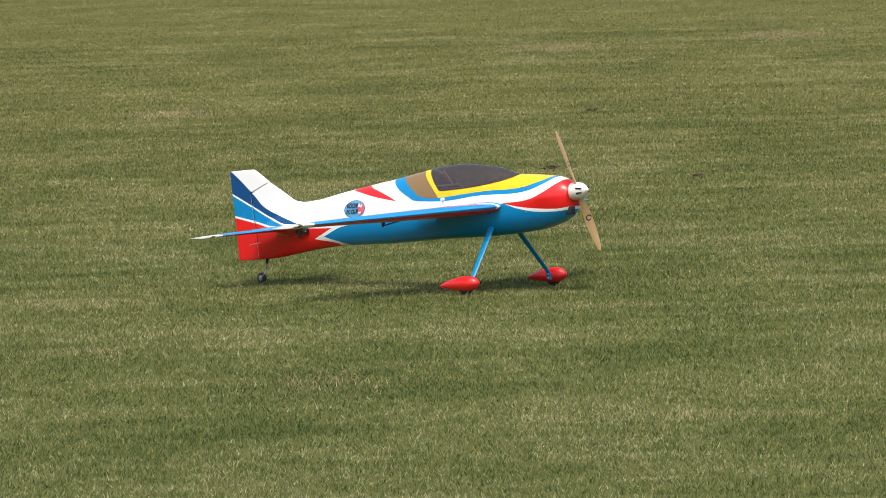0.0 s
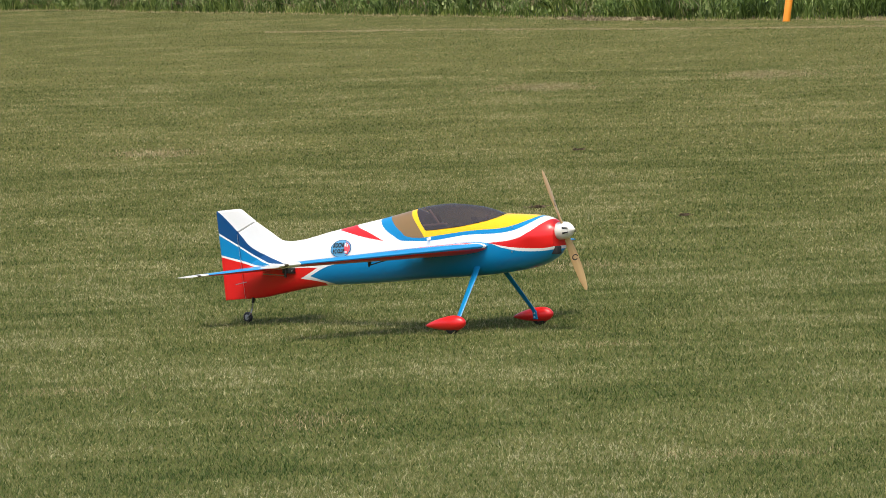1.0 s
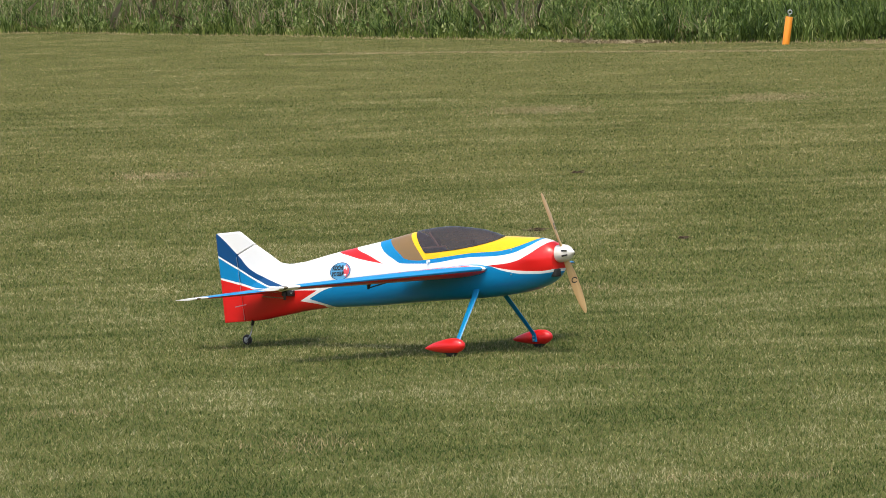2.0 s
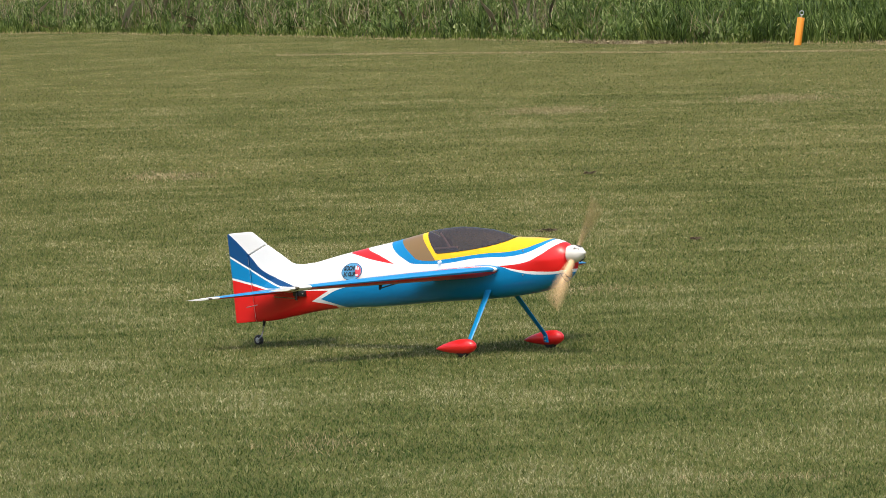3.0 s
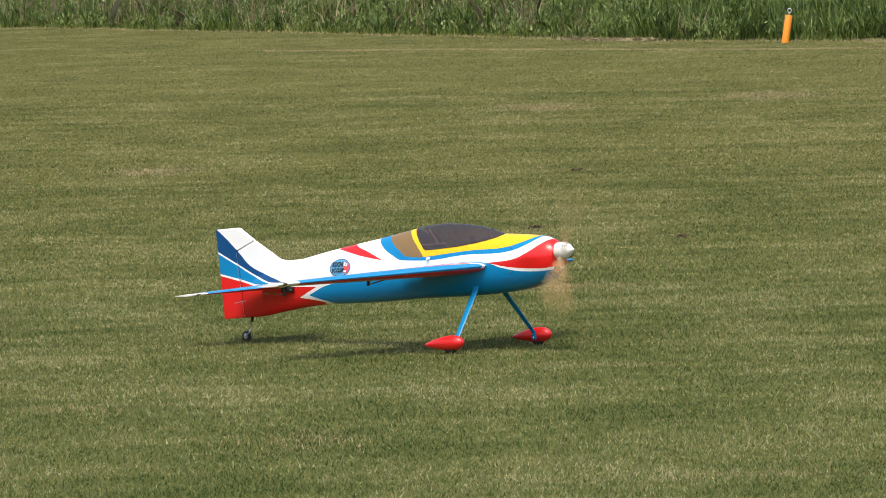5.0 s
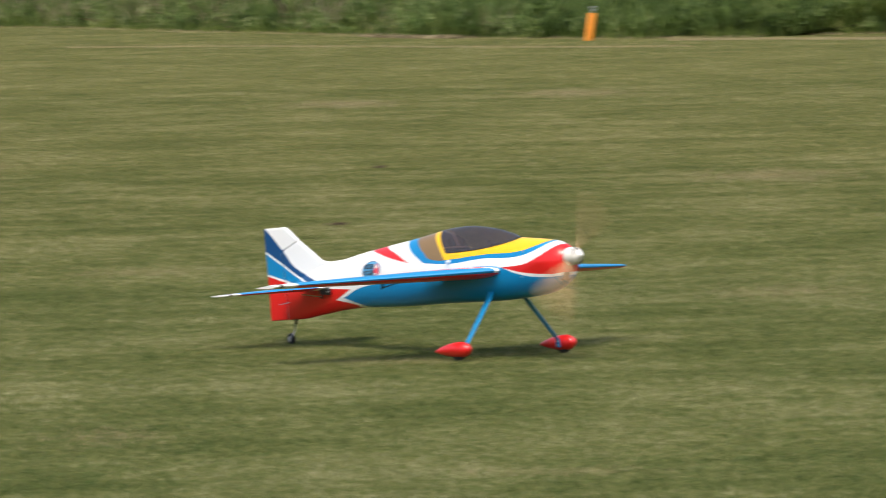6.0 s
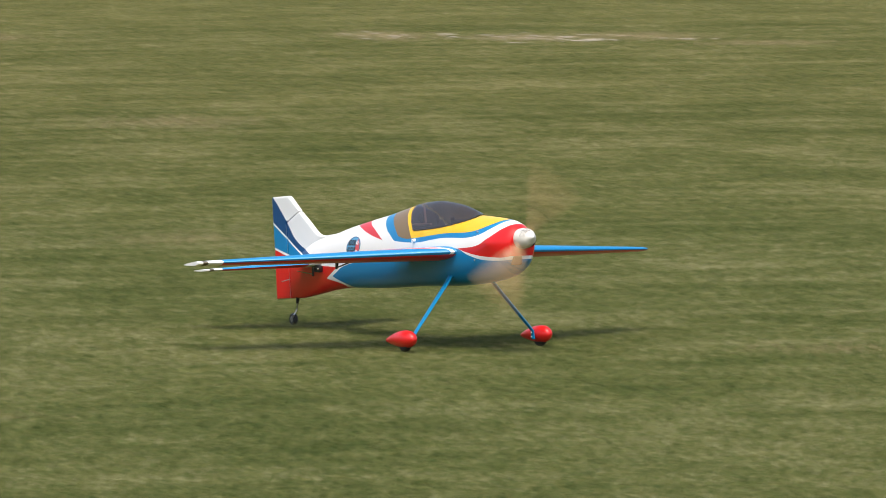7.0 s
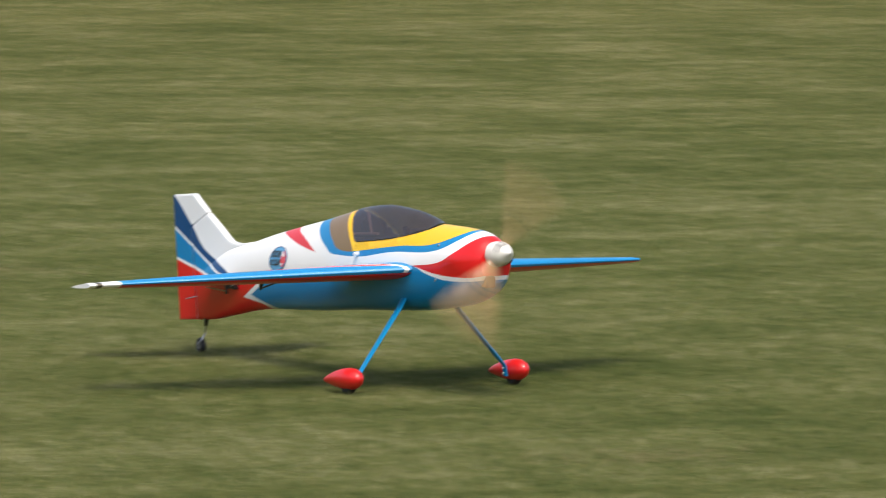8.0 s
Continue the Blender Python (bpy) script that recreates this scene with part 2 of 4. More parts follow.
def straw_blades():
    n = Nodes("dry_grass")
    g = n.t.nodes.new("ShaderNodeNewGeometry")
    col = n.ramp(g.outputs["Random Per Island"], [(0.0, (0.24, 0.19, 0.085)), (0.6, (0.36, 0.29, 0.15)), (1.0, (0.48, 0.40, 0.25))])
    return n.leaf(col, 0.3)


def soil():
    n = Nodes("field_soil")
    f = patches(n)
    fine = n.noise(45.0, 4, n.coords(), 0.7)
    col = n.ramp(n.math("ADD", n.math("MULTIPLY", f, 0.7), n.math("MULTIPLY", fine, 0.3)), [(0.3, (0.055, 0.062, 0.014)), (0.5, (0.100, 0.098, 0.024)), (0.7, (0.16, 0.14, 0.046))])
    n.bump(fine, 0.8, 0.02)
    return n.done(lush(n, col), 0.95, Specular_IOR_Level=0.1)


def weed_leaf(name, stops):
    n = Nodes(name)
    g = n.t.nodes.new("ShaderNodeNewGeometry")
    v = n.math("ADD", n.math("MULTIPLY", g.outputs["Random Per Island"], 0.55), n.math("MULTIPLY", n.math("SUBTRACT", n.noise(1.6, 3, n.coords()), 0.32), 1.3))
    return n.leaf(n.ramp(v, stops), 0.35, 0.6)


M["grass"], M["soil"], M["straw"] = grass_blades(), soil(), straw_blades()
M["weed"] = weed_leaf("weed_leaves", [(0.13, (0.013, 0.025, 0.004)), (0.37, (0.062, 0.100, 0.014)), (0.62, (0.135, 0.190, 0.031)), (0.90, (0.31, 0.325, 0.10))])
M["reed"] = weed_leaf("dry_reeds", [(0.2, (0.13, 0.10, 0.055)), (0.5, (0.28, 0.22, 0.12)), (0.8, (0.50, 0.42, 0.27))])
M["pale_leaf"] = weed_leaf("mugwort_leaves", [(0.2, (0.040, 0.075, 0.012)), (0.52, (0.120, 0.178, 0.034)), (0.86, (0.32, 0.36, 0.15))])
M["sedge"] = weed_leaf("sedge_leaves", [(0.13, (0.013, 0.028, 0.005)), (0.46, (0.058, 0.098, 0.017)), (0.76, (0.13, 0.19, 0.040)), (0.96, (0.30, 0.34, 0.13))])
M["rail"] = plain("cockpit_rail", (0.34, 0.22, 0.18), 0.5)
# earth of the bank, with the shade between the weeds put into its colour
M["earth"] = plain("shaded_earth", (0.035, 0.030, 0.016), 0.95, wear=0.3, grain=20, relief=0.6)
M["clod"] = plain("dry_clippings", (0.075, 0.05, 0.025), 0.95, wear=0.2, grain=50, relief=0.6)
M["dust"] = plain("bare_dust", (0.36, 0.31, 0.24), 0.95, wear=0.3, grain=30, relief=0.5)


# ---------- mesh helpers ----------
def mesh_of(bm, name, material, smooth=True, angle=None):
    bmesh.ops.recalc_face_normals(bm, faces=bm.faces)
    me = bpy.data.meshes.new(name)
    for f in bm.faces:
        f.smooth = smooth and not (len(f.verts) > 5 and abs(f.normal.y) > 0.999)
    if angle:
        for e in bm.edges:
            e.smooth = len(e.link_faces) < 2 or e.calc_face_angle(0) < radians(angle)
    bm.to_mesh(me)
    bm.free()
    me.materials.append(material)
    return me


def part(name, bm, material, parent, label="", angle=40, at=None):
    ob = new(name, mesh_of(bm, name, material, True, angle))
    ob.parent = parent
    if at is not None:
        ob.matrix_basis = at
    return tagged(ob, label)


def loft(rings, bm=None, caps=True):
    """Joins closed rings of equally many points."""
    bm = bm or bmesh.new()
    vs = [[bm.verts.new(p) for p in r] for r in rings]
    k = len(vs[0])
    for a, b in zip(vs[:-1], vs[1:]):
        for i in range(k):
            bm.faces.new((a[i], a[(i + 1) % k], b[(i + 1) % k], b[i]))
    if caps:
        bm.faces.new(vs[0])
        bm.faces.new(vs[-1])
    return bm


def tube(a, b, r0, r1=None, k=12, bm=None):
    a, b = Vector(a), Vector(b)
    q = (b - a).to_track_quat("Z", "Y")
    r1 = r0 if r1 is None else r1
    rings = [[c + q @ Vector((r * math.cos(2 * math.pi * i / k), r * math.sin(2 * math.pi * i / k), 0)) for i in range(k)] for c, r in ((a, r0), (b, r1))]
    return loft(rings, bm)


def block(x0, x1, y0, y1, z0, z1, bevel=0.0, bm=None):
    b2 = bmesh.new()
    bmesh.ops.create_cube(b2, size=1, matrix=Matrix.Translation(((x0 + x1) / 2, (y0 + y1) / 2, (z0 + z1) / 2)) @ Matrix.Diagonal((x1 - x0, y1 - y0, z1 - z0, 1)))
    if bevel:
        bmesh.ops.bevel(b2, geom=b2.edges[:], offset=bevel, segments=2, affect="EDGES", profile=0.5)
    return b2


def spline(table, x):
    """Smooth value from rows (x, v, ...): monotone cubic through them."""
    xs = [r[0] for r in table]
    x = min(max(x, xs[0]), xs[-1])
    i = max(0, min(len(xs) - 2, sum(1 for a in xs if a <= x) - 1))
    h = xs[i + 1] - xs[i]
    t = (x - xs[i]) / h
    out = []
    for k in range(1, len(table[0])):
        def slope(j):
            if j <= 0 or j >= len(xs) - 1:
                a, b = (0, 1) if j <= 0 else (len(xs) - 2, len(xs) - 1)
                return (table[b][k] - table[a][k]) / (xs[b] - xs[a])
            l = (table[j][k] - table[j - 1][k]) / (xs[j] - xs[j - 1])
            r = (table[j + 1][k] - table[j][k]) / (xs[j + 1] - xs[j])
            return 0.0 if l * r <= 0 else 2 * l * r / (l + r)
        p, q, m, n_ = table[i][k], table[i + 1][k], slope(i) * h, slope(i + 1) * h
        out.append((2 * t**3 - 3 * t**2 + 1) * p + (t**3 - 2 * t**2 + t) * m + (-2 * t**3 + 3 * t**2) * q + (t**3 - t**2) * n_)
    return out


# ---------- the field ----------
GROUND = -0.012


def edge_y(x):
    """Where the mown field ends."""
    x = np.asarray(x, dtype=float)
    run = np.interp(x, (-16, -9.1, -4.3, -1.2, 0.65, 2.3, 3.9, 5.0, 6.2, 7.8, 10.0, 13.0, 20.0), (139, 126.5, 115.5, 107.8, 103.0, 98.0, 94.9, 93.2, 92.9, 92.7, 92.9, 92.5, 91.5))
    return run + 0.35 * np.sin(1.7 * x) + 0.2 * np.sin(4.1 * x + 1)


def field():
    bm = bmesh.new()
    bmesh.ops.create_grid(bm, x_segments=40, y_segments=40, size=1500)
    for v in bm.verts:
        v.co.z = GROUND
    me = mesh_of(bm, "ground", M["soil"])
    return tagged(new("ground", me), "wide flat mown airfield of short green and straw grass", "field", kind="structure")


field()


def blades(name, px, py, pz, h, w, lean, material, label, category, turn=None, bend=0.0):
    """One object of many narrow blades: each a tapered strip of two triangles and a tip."""
    n = len(px)
    rng = np.random.default_rng(len(name) + n)
    a = rng.uniform(0, 2 * np.pi, n) if turn is None else turn
    d = rng.uniform(0, 2 * np.pi, n)
    ca, sa_ = np.cos(a) * w / 2, np.sin(a) * w / 2
    lx, ly = np.cos(d) * lean * h, np.sin(d) * lean * h
    hz = h * np.sqrt(np.maximum(0.05, 1 - lean**2))
    base = np.stack([px, py, pz], 1)
    side = np.stack([ca, sa_, np.zeros(n)], 1)
    tip = np.stack([lx, ly, hz], 1)
    if bend:
        mid = tip * np.array([0.35, 0.35, 0.62])
        v = np.stack([base - side, base + side, base + mid + side * 0.8, base + tip, base + mid - side * 0.8], 1).reshape(-1, 3)
        k = 5
    else:
        v = np.stack([base - side, base + side, base + tip], 1).reshape(-1, 3)
        k = 3
    me = bpy.data.meshes.new(name)
    me.vertices.add(n * k), me.loops.add(n * k), me.polygons.add(n)
    me.vertices.foreach_set("co", v.astype(np.float32).ravel())
    me.loops.foreach_set("vertex_index", np.arange(n * k, dtype=np.int32))
    me.polygons.foreach_set("loop_start", np.arange(0, n * k, k, dtype=np.int32))
    me.update(calc_edges=True)
    me.materials.append(material)
    return tagged(new(name, me), label, category, kind="stuff")


def arching(name, px, py, pz, length, w, material, label, category):
    """One object of long leaves that rise from their tuft and arch over to the tip."""
    n = len(px)
    rng = np.random.default_rng(n)
    a, reach = rng.uniform(0, 2 * np.pi, n), rng.uniform(0.25, 0.9, n)
    base = np.stack([px, py, pz], 1)
    side = np.stack([-np.sin(a), np.cos(a), np.zeros(n)], 1) * w[:, None] / 2
    left, right = [], []
    for u, wide in ((0.0, 0.7), (0.4, 1.0), (0.75, 0.7), (1.0, 0.05)):
        out, up = length * reach * (0.25 * u + 0.75 * u * u), length * (1.25 * u - 0.72 * reach * u * u)
        c = base + np.stack([np.cos(a) * out, np.sin(a) * out, up], 1)
        left.append(c - side * wide), right.append(c + side * wide)
    v = np.stack(left + right[::-1], 1).reshape(-1, 3)
    quads = np.array([[0, 1, 6, 7], [1, 2, 5, 6], [2, 3, 4, 5]])
    idx = (np.arange(n)[:, None, None] * 8 + quads[None]).reshape(-1).astype(np.int32)
    me = bpy.data.meshes.new(name)
    me.vertices.add(n * 8), me.loops.add(len(idx)), me.polygons.add(n * 3)
    me.vertices.foreach_set("co", v.astype(np.float32).ravel())
    me.loops.foreach_set("vertex_index", idx)
    me.polygons.foreach_set("loop_start", np.arange(0, len(idx), 4, dtype=np.int32))
    me.update(calc_edges=True)
    me.materials.append(material)
    return tagged(new(name, me), label, category, kind="stuff")


DRY = [(0.98, 64.1, 0.5, 1.1), (3.37, 66.2, 0.5, 1.2), (-2.15, 49.8, 0.35, 0.8), (-1.48, 25.4, 0.3, 0.16), (-0.5, 23.6, 0.22, 0.45), (0.67, 27.2, 0.3, 0.12), (0.99, 21.7, 0.32, 0.16), (0.7, 33.0, 0.3, 0.4), (2.6, 31.5, 0.4, 0.5), (3.6, 45.0, 0.5, 1.0),
       (7.4, 65.4, 0.45, 1.5), (8.6, 64.2, 0.5, 1.2), (9.8, 64.3, 0.6, 1.3), (10.6, 61.6, 0.6, 0.6), (4.4, 24.0, 0.35, 0.3), (5.0, 17.0, 0.3, 0.2), (-0.6, 34.5, 0.3, 0.4), (0.2, 18.6, 0.5, 0.2)]
BARE = [(cx + q.gauss(0.0, 0.26), cy + q.gauss(0.0, 0.75), q.uniform(0.02, 0.13), q.uniform(0.05, 0.30)) for q in [random.Random(8)]
        for cx, cy, count in [(7.3, 65.3, 9), (7.75, 65.2, 9), (8.6, 64.4, 14), (8.85, 64.1, 16), (9.3, 64.2, 5), (10.0, 64.0, 4)] for k in range(count)]


def lawn():
    """Short blades all over the stretch of field before the camera, thinner with distance."""
    rng = np.random.default_rng(5)
    xs, ys, hs, ws = [], [], [], []
    for r0, r1, dens, w, right in ((16.0, 22, 7600, 0.0043, 19.5), (22, 33, 5400, 0.0047, 19.5), (33, 48, 2700, 0.0062, 19.5), (48, 70, 950, 0.0085, 19.5), (70, 124, 300, 0.0115, 11.0)):
        a0, a1 = radians(-5.2), radians(right)
        n = int((a1 - a0) / 2 * (r1**2 - r0**2) * dens)
        r = np.sqrt(rng.uniform(r0**2, r1**2, n))
        a = rng.uniform(a0, a1, n)
        x, y = r * np.sin(a), r * np.cos(a)
        keep = y < edge_y(x)
        for bx, by, ba, bb in BARE:
            keep &= ((x - bx) / ba) ** 2 + ((y - by) / bb) ** 2 > rng.uniform(0.0, 1.1, n)
        x, y = x[keep], y[keep]
        xs.append(x), ys.append(y)
        hs.append(rng.uniform(0.007, 0.020, len(x)) * (1 + 0.25 * rng.standard_normal(len(x)).clip(-1, 2)))
        ws.append(np.full(len(x), w) * rng.uniform(0.7, 1.3, len(x)))
    x, y, h, w = map(np.concatenate, (xs, ys, hs, ws))
    blades("grass", x, y, np.full(len(x), GROUND), h, w, rng.uniform(0.3, 0.96, len(x)), M["grass"], "short mown lawn grass, green with dry straw blades", "grass")


lawn()


def dry_spots():
    """Straw-coloured worn places, two faint dry paths and bare dusty spots."""
    rng = np.random.default_rng(21)
    xs, ys, ws = [], [], []
    for x, y, a, b in DRY:
        n = int(a * b * (4200 if y < 40 else 2600))
        xs.append(x + a * 0.6 * rng.standard_normal(n)), ys.append(y + b * 0.6 * rng.standard_normal(n))
        ws.append(np.full(n, 0.0042 if y < 40 else 0.010))
    t = rng.uniform(0, 1, 5000)
    xs.append(-2.5 + 8.5 * t), ys.append(95.5 - 8.0 * t + 0.5 * np.sin(6 * t) + 0.25 * rng.standard_normal(5000)), ws.append(np.full(5000, 0.013))
    # a worn track along the far edge
    t = rng.uniform(0, 1, 15000)
    xs.append(6.0 + 7.5 * t), ys.append(91.6 - 9.0 * t**1.5 + (0.25 + 0.5 * t) * rng.standard_normal(15000)), ws.append(np.full(15000, 0.013))
    x, y, w = map(np.concatenate, (xs, ys, ws))
    h = rng.uniform(0.014, 0.030, len(x))
    blades("dry_grass", x, y, np.full(len(x), GROUND), h, w, rng.uniform(0.4, 0.95, len(x)), M["straw"], "dry straw-coloured grass in worn patches", "grass")
    for x, y, a, b in BARE:
        bm = bmesh.new()
        c = bm.verts.new((0, 0, 0.006))
        ring = [bm.verts.new((a * math.cos(q) * (1 + 0.35 * noise.noise((3 * math.cos(q) + x, 3 * math.sin(q), 0))), b * math.sin(q) * (1 + 0.35 * noise.noise((3 * math.cos(q), 3 * math.sin(q) + x, 5))), 0.001)) for q in [2 * math.pi * i / 36 for i in range(36)]]
        for i in range(36):
            bm.faces.new((c, ring[i], ring[(i + 1) % 36]))
        ob = new("bare_patch", mesh_of(bm, "bare_patch", M["dust"]))
        ob.location = (x, y, GROUND)
        tagged(ob, "bare pale dusty spot worn into the lawn", "bare ground", "bare spots", "structure")


dry_spots()


def weeds():
    """The uncut strip beyond the field: rank grass, broad weeds and dry reeds on a low bank."""
    rng = np.random.default_rng(9)
    norm = np.array([1.85, 1.0]) / np.hypot(1.85, 1.0)

    def spots(n, d0, d1, x0=-11, x1=16):
        x = rng.uniform(x0, x1, n)
        d = rng.uniform(d0, d1, n)
        y = edge_y(x)
        return x + norm[0] * d, y + norm[1] * d, d

    def clump(x, y):
        return 0.5 + 0.5 * np.sin(1.9 * x + 0.6 * y) * np.sin(0.8 * x - 1.3 * y)

    def rise(d):
        return GROUND + 0.10 * (d - 0.6).clip(0, 3)

    x, y, d = spots(105000, 0.0, 6.0)
    m = rng.uniform(0, 1, len(x)) < 0.25 + 1.6 * clump(2.2 * x, 2.2 * y) * (1 - 0.8 * np.exp(-((x - 5.0) / 0.35) ** 2)) * (1 - 0.7 * np.exp(-((x - 5.9) / 1.8) ** 2))
    x, y, d = x[m], y[m], d[m]
    h = ((0.09 + 0.17 * d.clip(0, 1.8)) * rng.uniform(0.5, 1.6, len(x)) * (0.45 + 0.9 * clump(x, y))).clip(0.03, 0.46)
    blades("rank_grass", x, y, rise(d), h, rng.uniform(0.007, 0.018, len(x)), rng.uniform(0.15, 0.88, len(x)), M["weed"], "rank uncut green grass along the field edge", "grass", bend=1)
    x, y, d = spots(26000, 4.0, 10.0)
    m = rng.uniform(0, 1, len(x)) < np.where(x > 4.5, 0.55, 1.0)
    x, y, d = x[m], y[m], d[m]
    blades("tall_grass", x, y, rise(d), rng.uniform(0.25, 0.85, len(x)), rng.uniform(0.015, 0.035, len(x)), rng.uniform(0.1, 0.8, len(x)), M["weed"], "tall uncut grass behind the weeds", "grass", bend=1)
    # leafy stalks: small leaves up each stem
    x, y, d = spots(2600, 0.1, 3.6)
    m = (clump(x + 3, y) > 0.42) & ((x < 4.6) | (rng.uniform(0, 1, len(x)) < 0.35))
    x, y, d = x[m], y[m], d[m]
    top = rng.uniform(0.12, 0.30, len(x)) + 0.22 * d.clip(0, 1.6) * rng.uniform(0.3, 1.0, len(x))
    k = 16
    u = rng.uniform(0.2, 1.0, (len(x), k))
    lx = (x[:, None] + 0.07 * rng.standard_normal((len(x), k))).ravel()
    ly = (y[:, None] + 0.07 * rng.standard_normal((len(x), k))).ravel()
    lz = (rise(d)[:, None] + top[:, None] * u).ravel()
    blades("leafy_weeds", lx, ly, lz, rng.uniform(0.045, 0.12, len(lx)), rng.uniform(0.018, 0.040, len(lx)), rng.uniform(0.3, 0.98, len(lx)), M["pale_leaf"], "pale green leafy weeds among rank grass", "weeds", bend=1)
    # arching tufts of sedge, thick about the marker post
    x, y, d = spots(1500, 0.15, 2.6)
    m = rng.uniform(0, 1, len(x)) < 0.22 + 0.75 * np.exp(-((x - 5.6) / 1.9) ** 2)
    x, y, d = (np.repeat(q[m], 24) for q in (x, y, d))
    arching("sedge_tufts", x + 0.03 * rng.standard_normal(len(x)), y + 0.03 * rng.standard_normal(len(x)), rise(d), rng.uniform(0.28, 0.62, len(x)) * (0.7 + 0.2 * d.clip(0, 1.6)), rng.uniform(0.010, 0.020, len(x)), M["sedge"], "dark green arching sedge tufts at the field edge", "sedge")
    # tangled dry stems, thicker to one side
    x, y, d = spots(16000, 0.5, 4.8)
    m = (clump(x + 9, y + 2) * (1.62 - 0.095 * (x + 8)) > 0.40)
    x, y, d = x[m], y[m], d[m]
    blades("dry_reeds", x, y, rise(d), rng.uniform(0.2, 0.8, len(x)), rng.uniform(0.007, 0.015, len(x)), rng.uniform(0.1, 0.97, len(x)), M["reed"], "dry straw-coloured stems tangled in the weeds", "reeds", bend=1)
    x, y, d = spots(1500, -0.15, 0.35, 1.9, 3.3)
    blades("dry_litter", x, y, rise(d), rng.uniform(0.03, 0.10, len(x)), rng.uniform(0.015, 0.04, len(x)), rng.uniform(0.7, 0.98, len(x)), M["reed"], "pale dry litter at the foot of the weeds", "litter", bend=1)
    # short ragged fringe where the mower stops
    x, y, d = spots(5000, -0.25, 0.3)
    blades("edge_grass", x, y, rise(d), rng.uniform(0.015, 0.06, len(x)), rng.uniform(0.008, 0.016, len(x)), rng.uniform(0.3, 0.95, len(x)), M["straw"], "ragged pale grass fringe at the field edge", "grass", bend=1)


weeds()


def bank():
    """Low earth bank that carries the weeds, its colour darkened for the shade among them."""
    bm = bmesh.new()
    rows = []
    for i in range(61):
        x = -13 + 30 * i / 60
        row = []
        for d, z in ((-0.1, -0.02), (0.6, 0.0), (1.6, 0.10), (3.6, 0.28), (5.5, 0.42), (8.0, 0.5), (14.0, 0.5)):
            row.append(bm.verts.new((x + 0.88 * d, float(edge_y(x)) + 0.475 * d, GROUND + z + 0.03 * noise.noise((x * 2, d, 0)))))
        rows.append(row)
    for a, b in zip(rows[:-1], rows[1:]):
        for i in range(6):
            bm.faces.new((a[i], a[i + 1], b[i + 1], b[i]))
    tagged(new("bank", mesh_of(bm, "bank", M["earth"])), "low earth bank under the weeds", "bank", kind="structure")


bank()


def stake():
    e = tagged(new("marker_post"), "leaning orange plastic marker pipe at the field edge", "post")
    e.matrix_world = pose(4.92, 92.4, GROUND, 0, 9, 0)
    R = 0.052
    rings = [[Vector((r * math.cos(a), r * math.sin(a), z)) for a in [2 * math.pi * i / 20 for i in range(20)]] for r, z in ((R, -0.03), (R, 0.385), (R * 0.93, 0.395), (R * 0.8, 0.395), (R * 0.8, 0.33))]
    part("pipe", loft(rings), M["orange"], e)
    bm = tube((0, 0, 0.34), (0, 0, 0.43), 0.008)
    part("eye_bolt", bm, M["metal"], e, "grey metal eye bolt")
    bm = bmesh.new()
    q = [[Vector((math.cos(t) * (0.028 + 0.007 * math.cos(p)), 0.007 * math.sin(p), 0.46 + math.sin(t) * (0.028 + 0.007 * math.cos(p)))) for p in [2 * math.pi * j / 8 for j in range(8)]] for t in [2 * math.pi * i / 20 for i in range(21)]]
    part("ring", loft(q, bm, False), M["metal"], e, "grey metal ring")


stake()


def clods():
    """Dark clumps of clippings on the field."""
    rng = random.Random(4)
    spots = [(0.56, 39.23, 0.075, 0.05), (1.39, 37.72, 0.035, 0.03), (1.0, 47.91, 0.055, 0.06)]
    for x, y, a, b in spots:
        bm = bmesh.new()
        for k in range(int(12 + a * 700)):
            px, py = rng.gauss(0, a * 0.45), rng.gauss(0, b * 0.45)
            ang, l, h = rng.uniform(0, 3.14), rng.uniform(0.01, 0.03), rng.uniform(0.003, 0.009)
            dx, dy = math.cos(ang) * l, math.sin(ang) * l
            z = rng.uniform(0.006, 0.018)
            v = [bm.verts.new(p) for p in ((px - dx, py - dy, z), (px + dx, py + dy, z + rng.uniform(-0.004, 0.012)), (px + dy * 0.3, py - dx * 0.3, z + h))]
            bm.faces.new(v)
        ob = new("grass_clippings", mesh_of(bm, "grass_clippings", M["clod"], False))
        ob.location = (x, y, GROUND)
        tagged(ob, "small dark clump of dry grass clippings on the lawn", "clippings", "clumps on the field", "stuff")


clods()


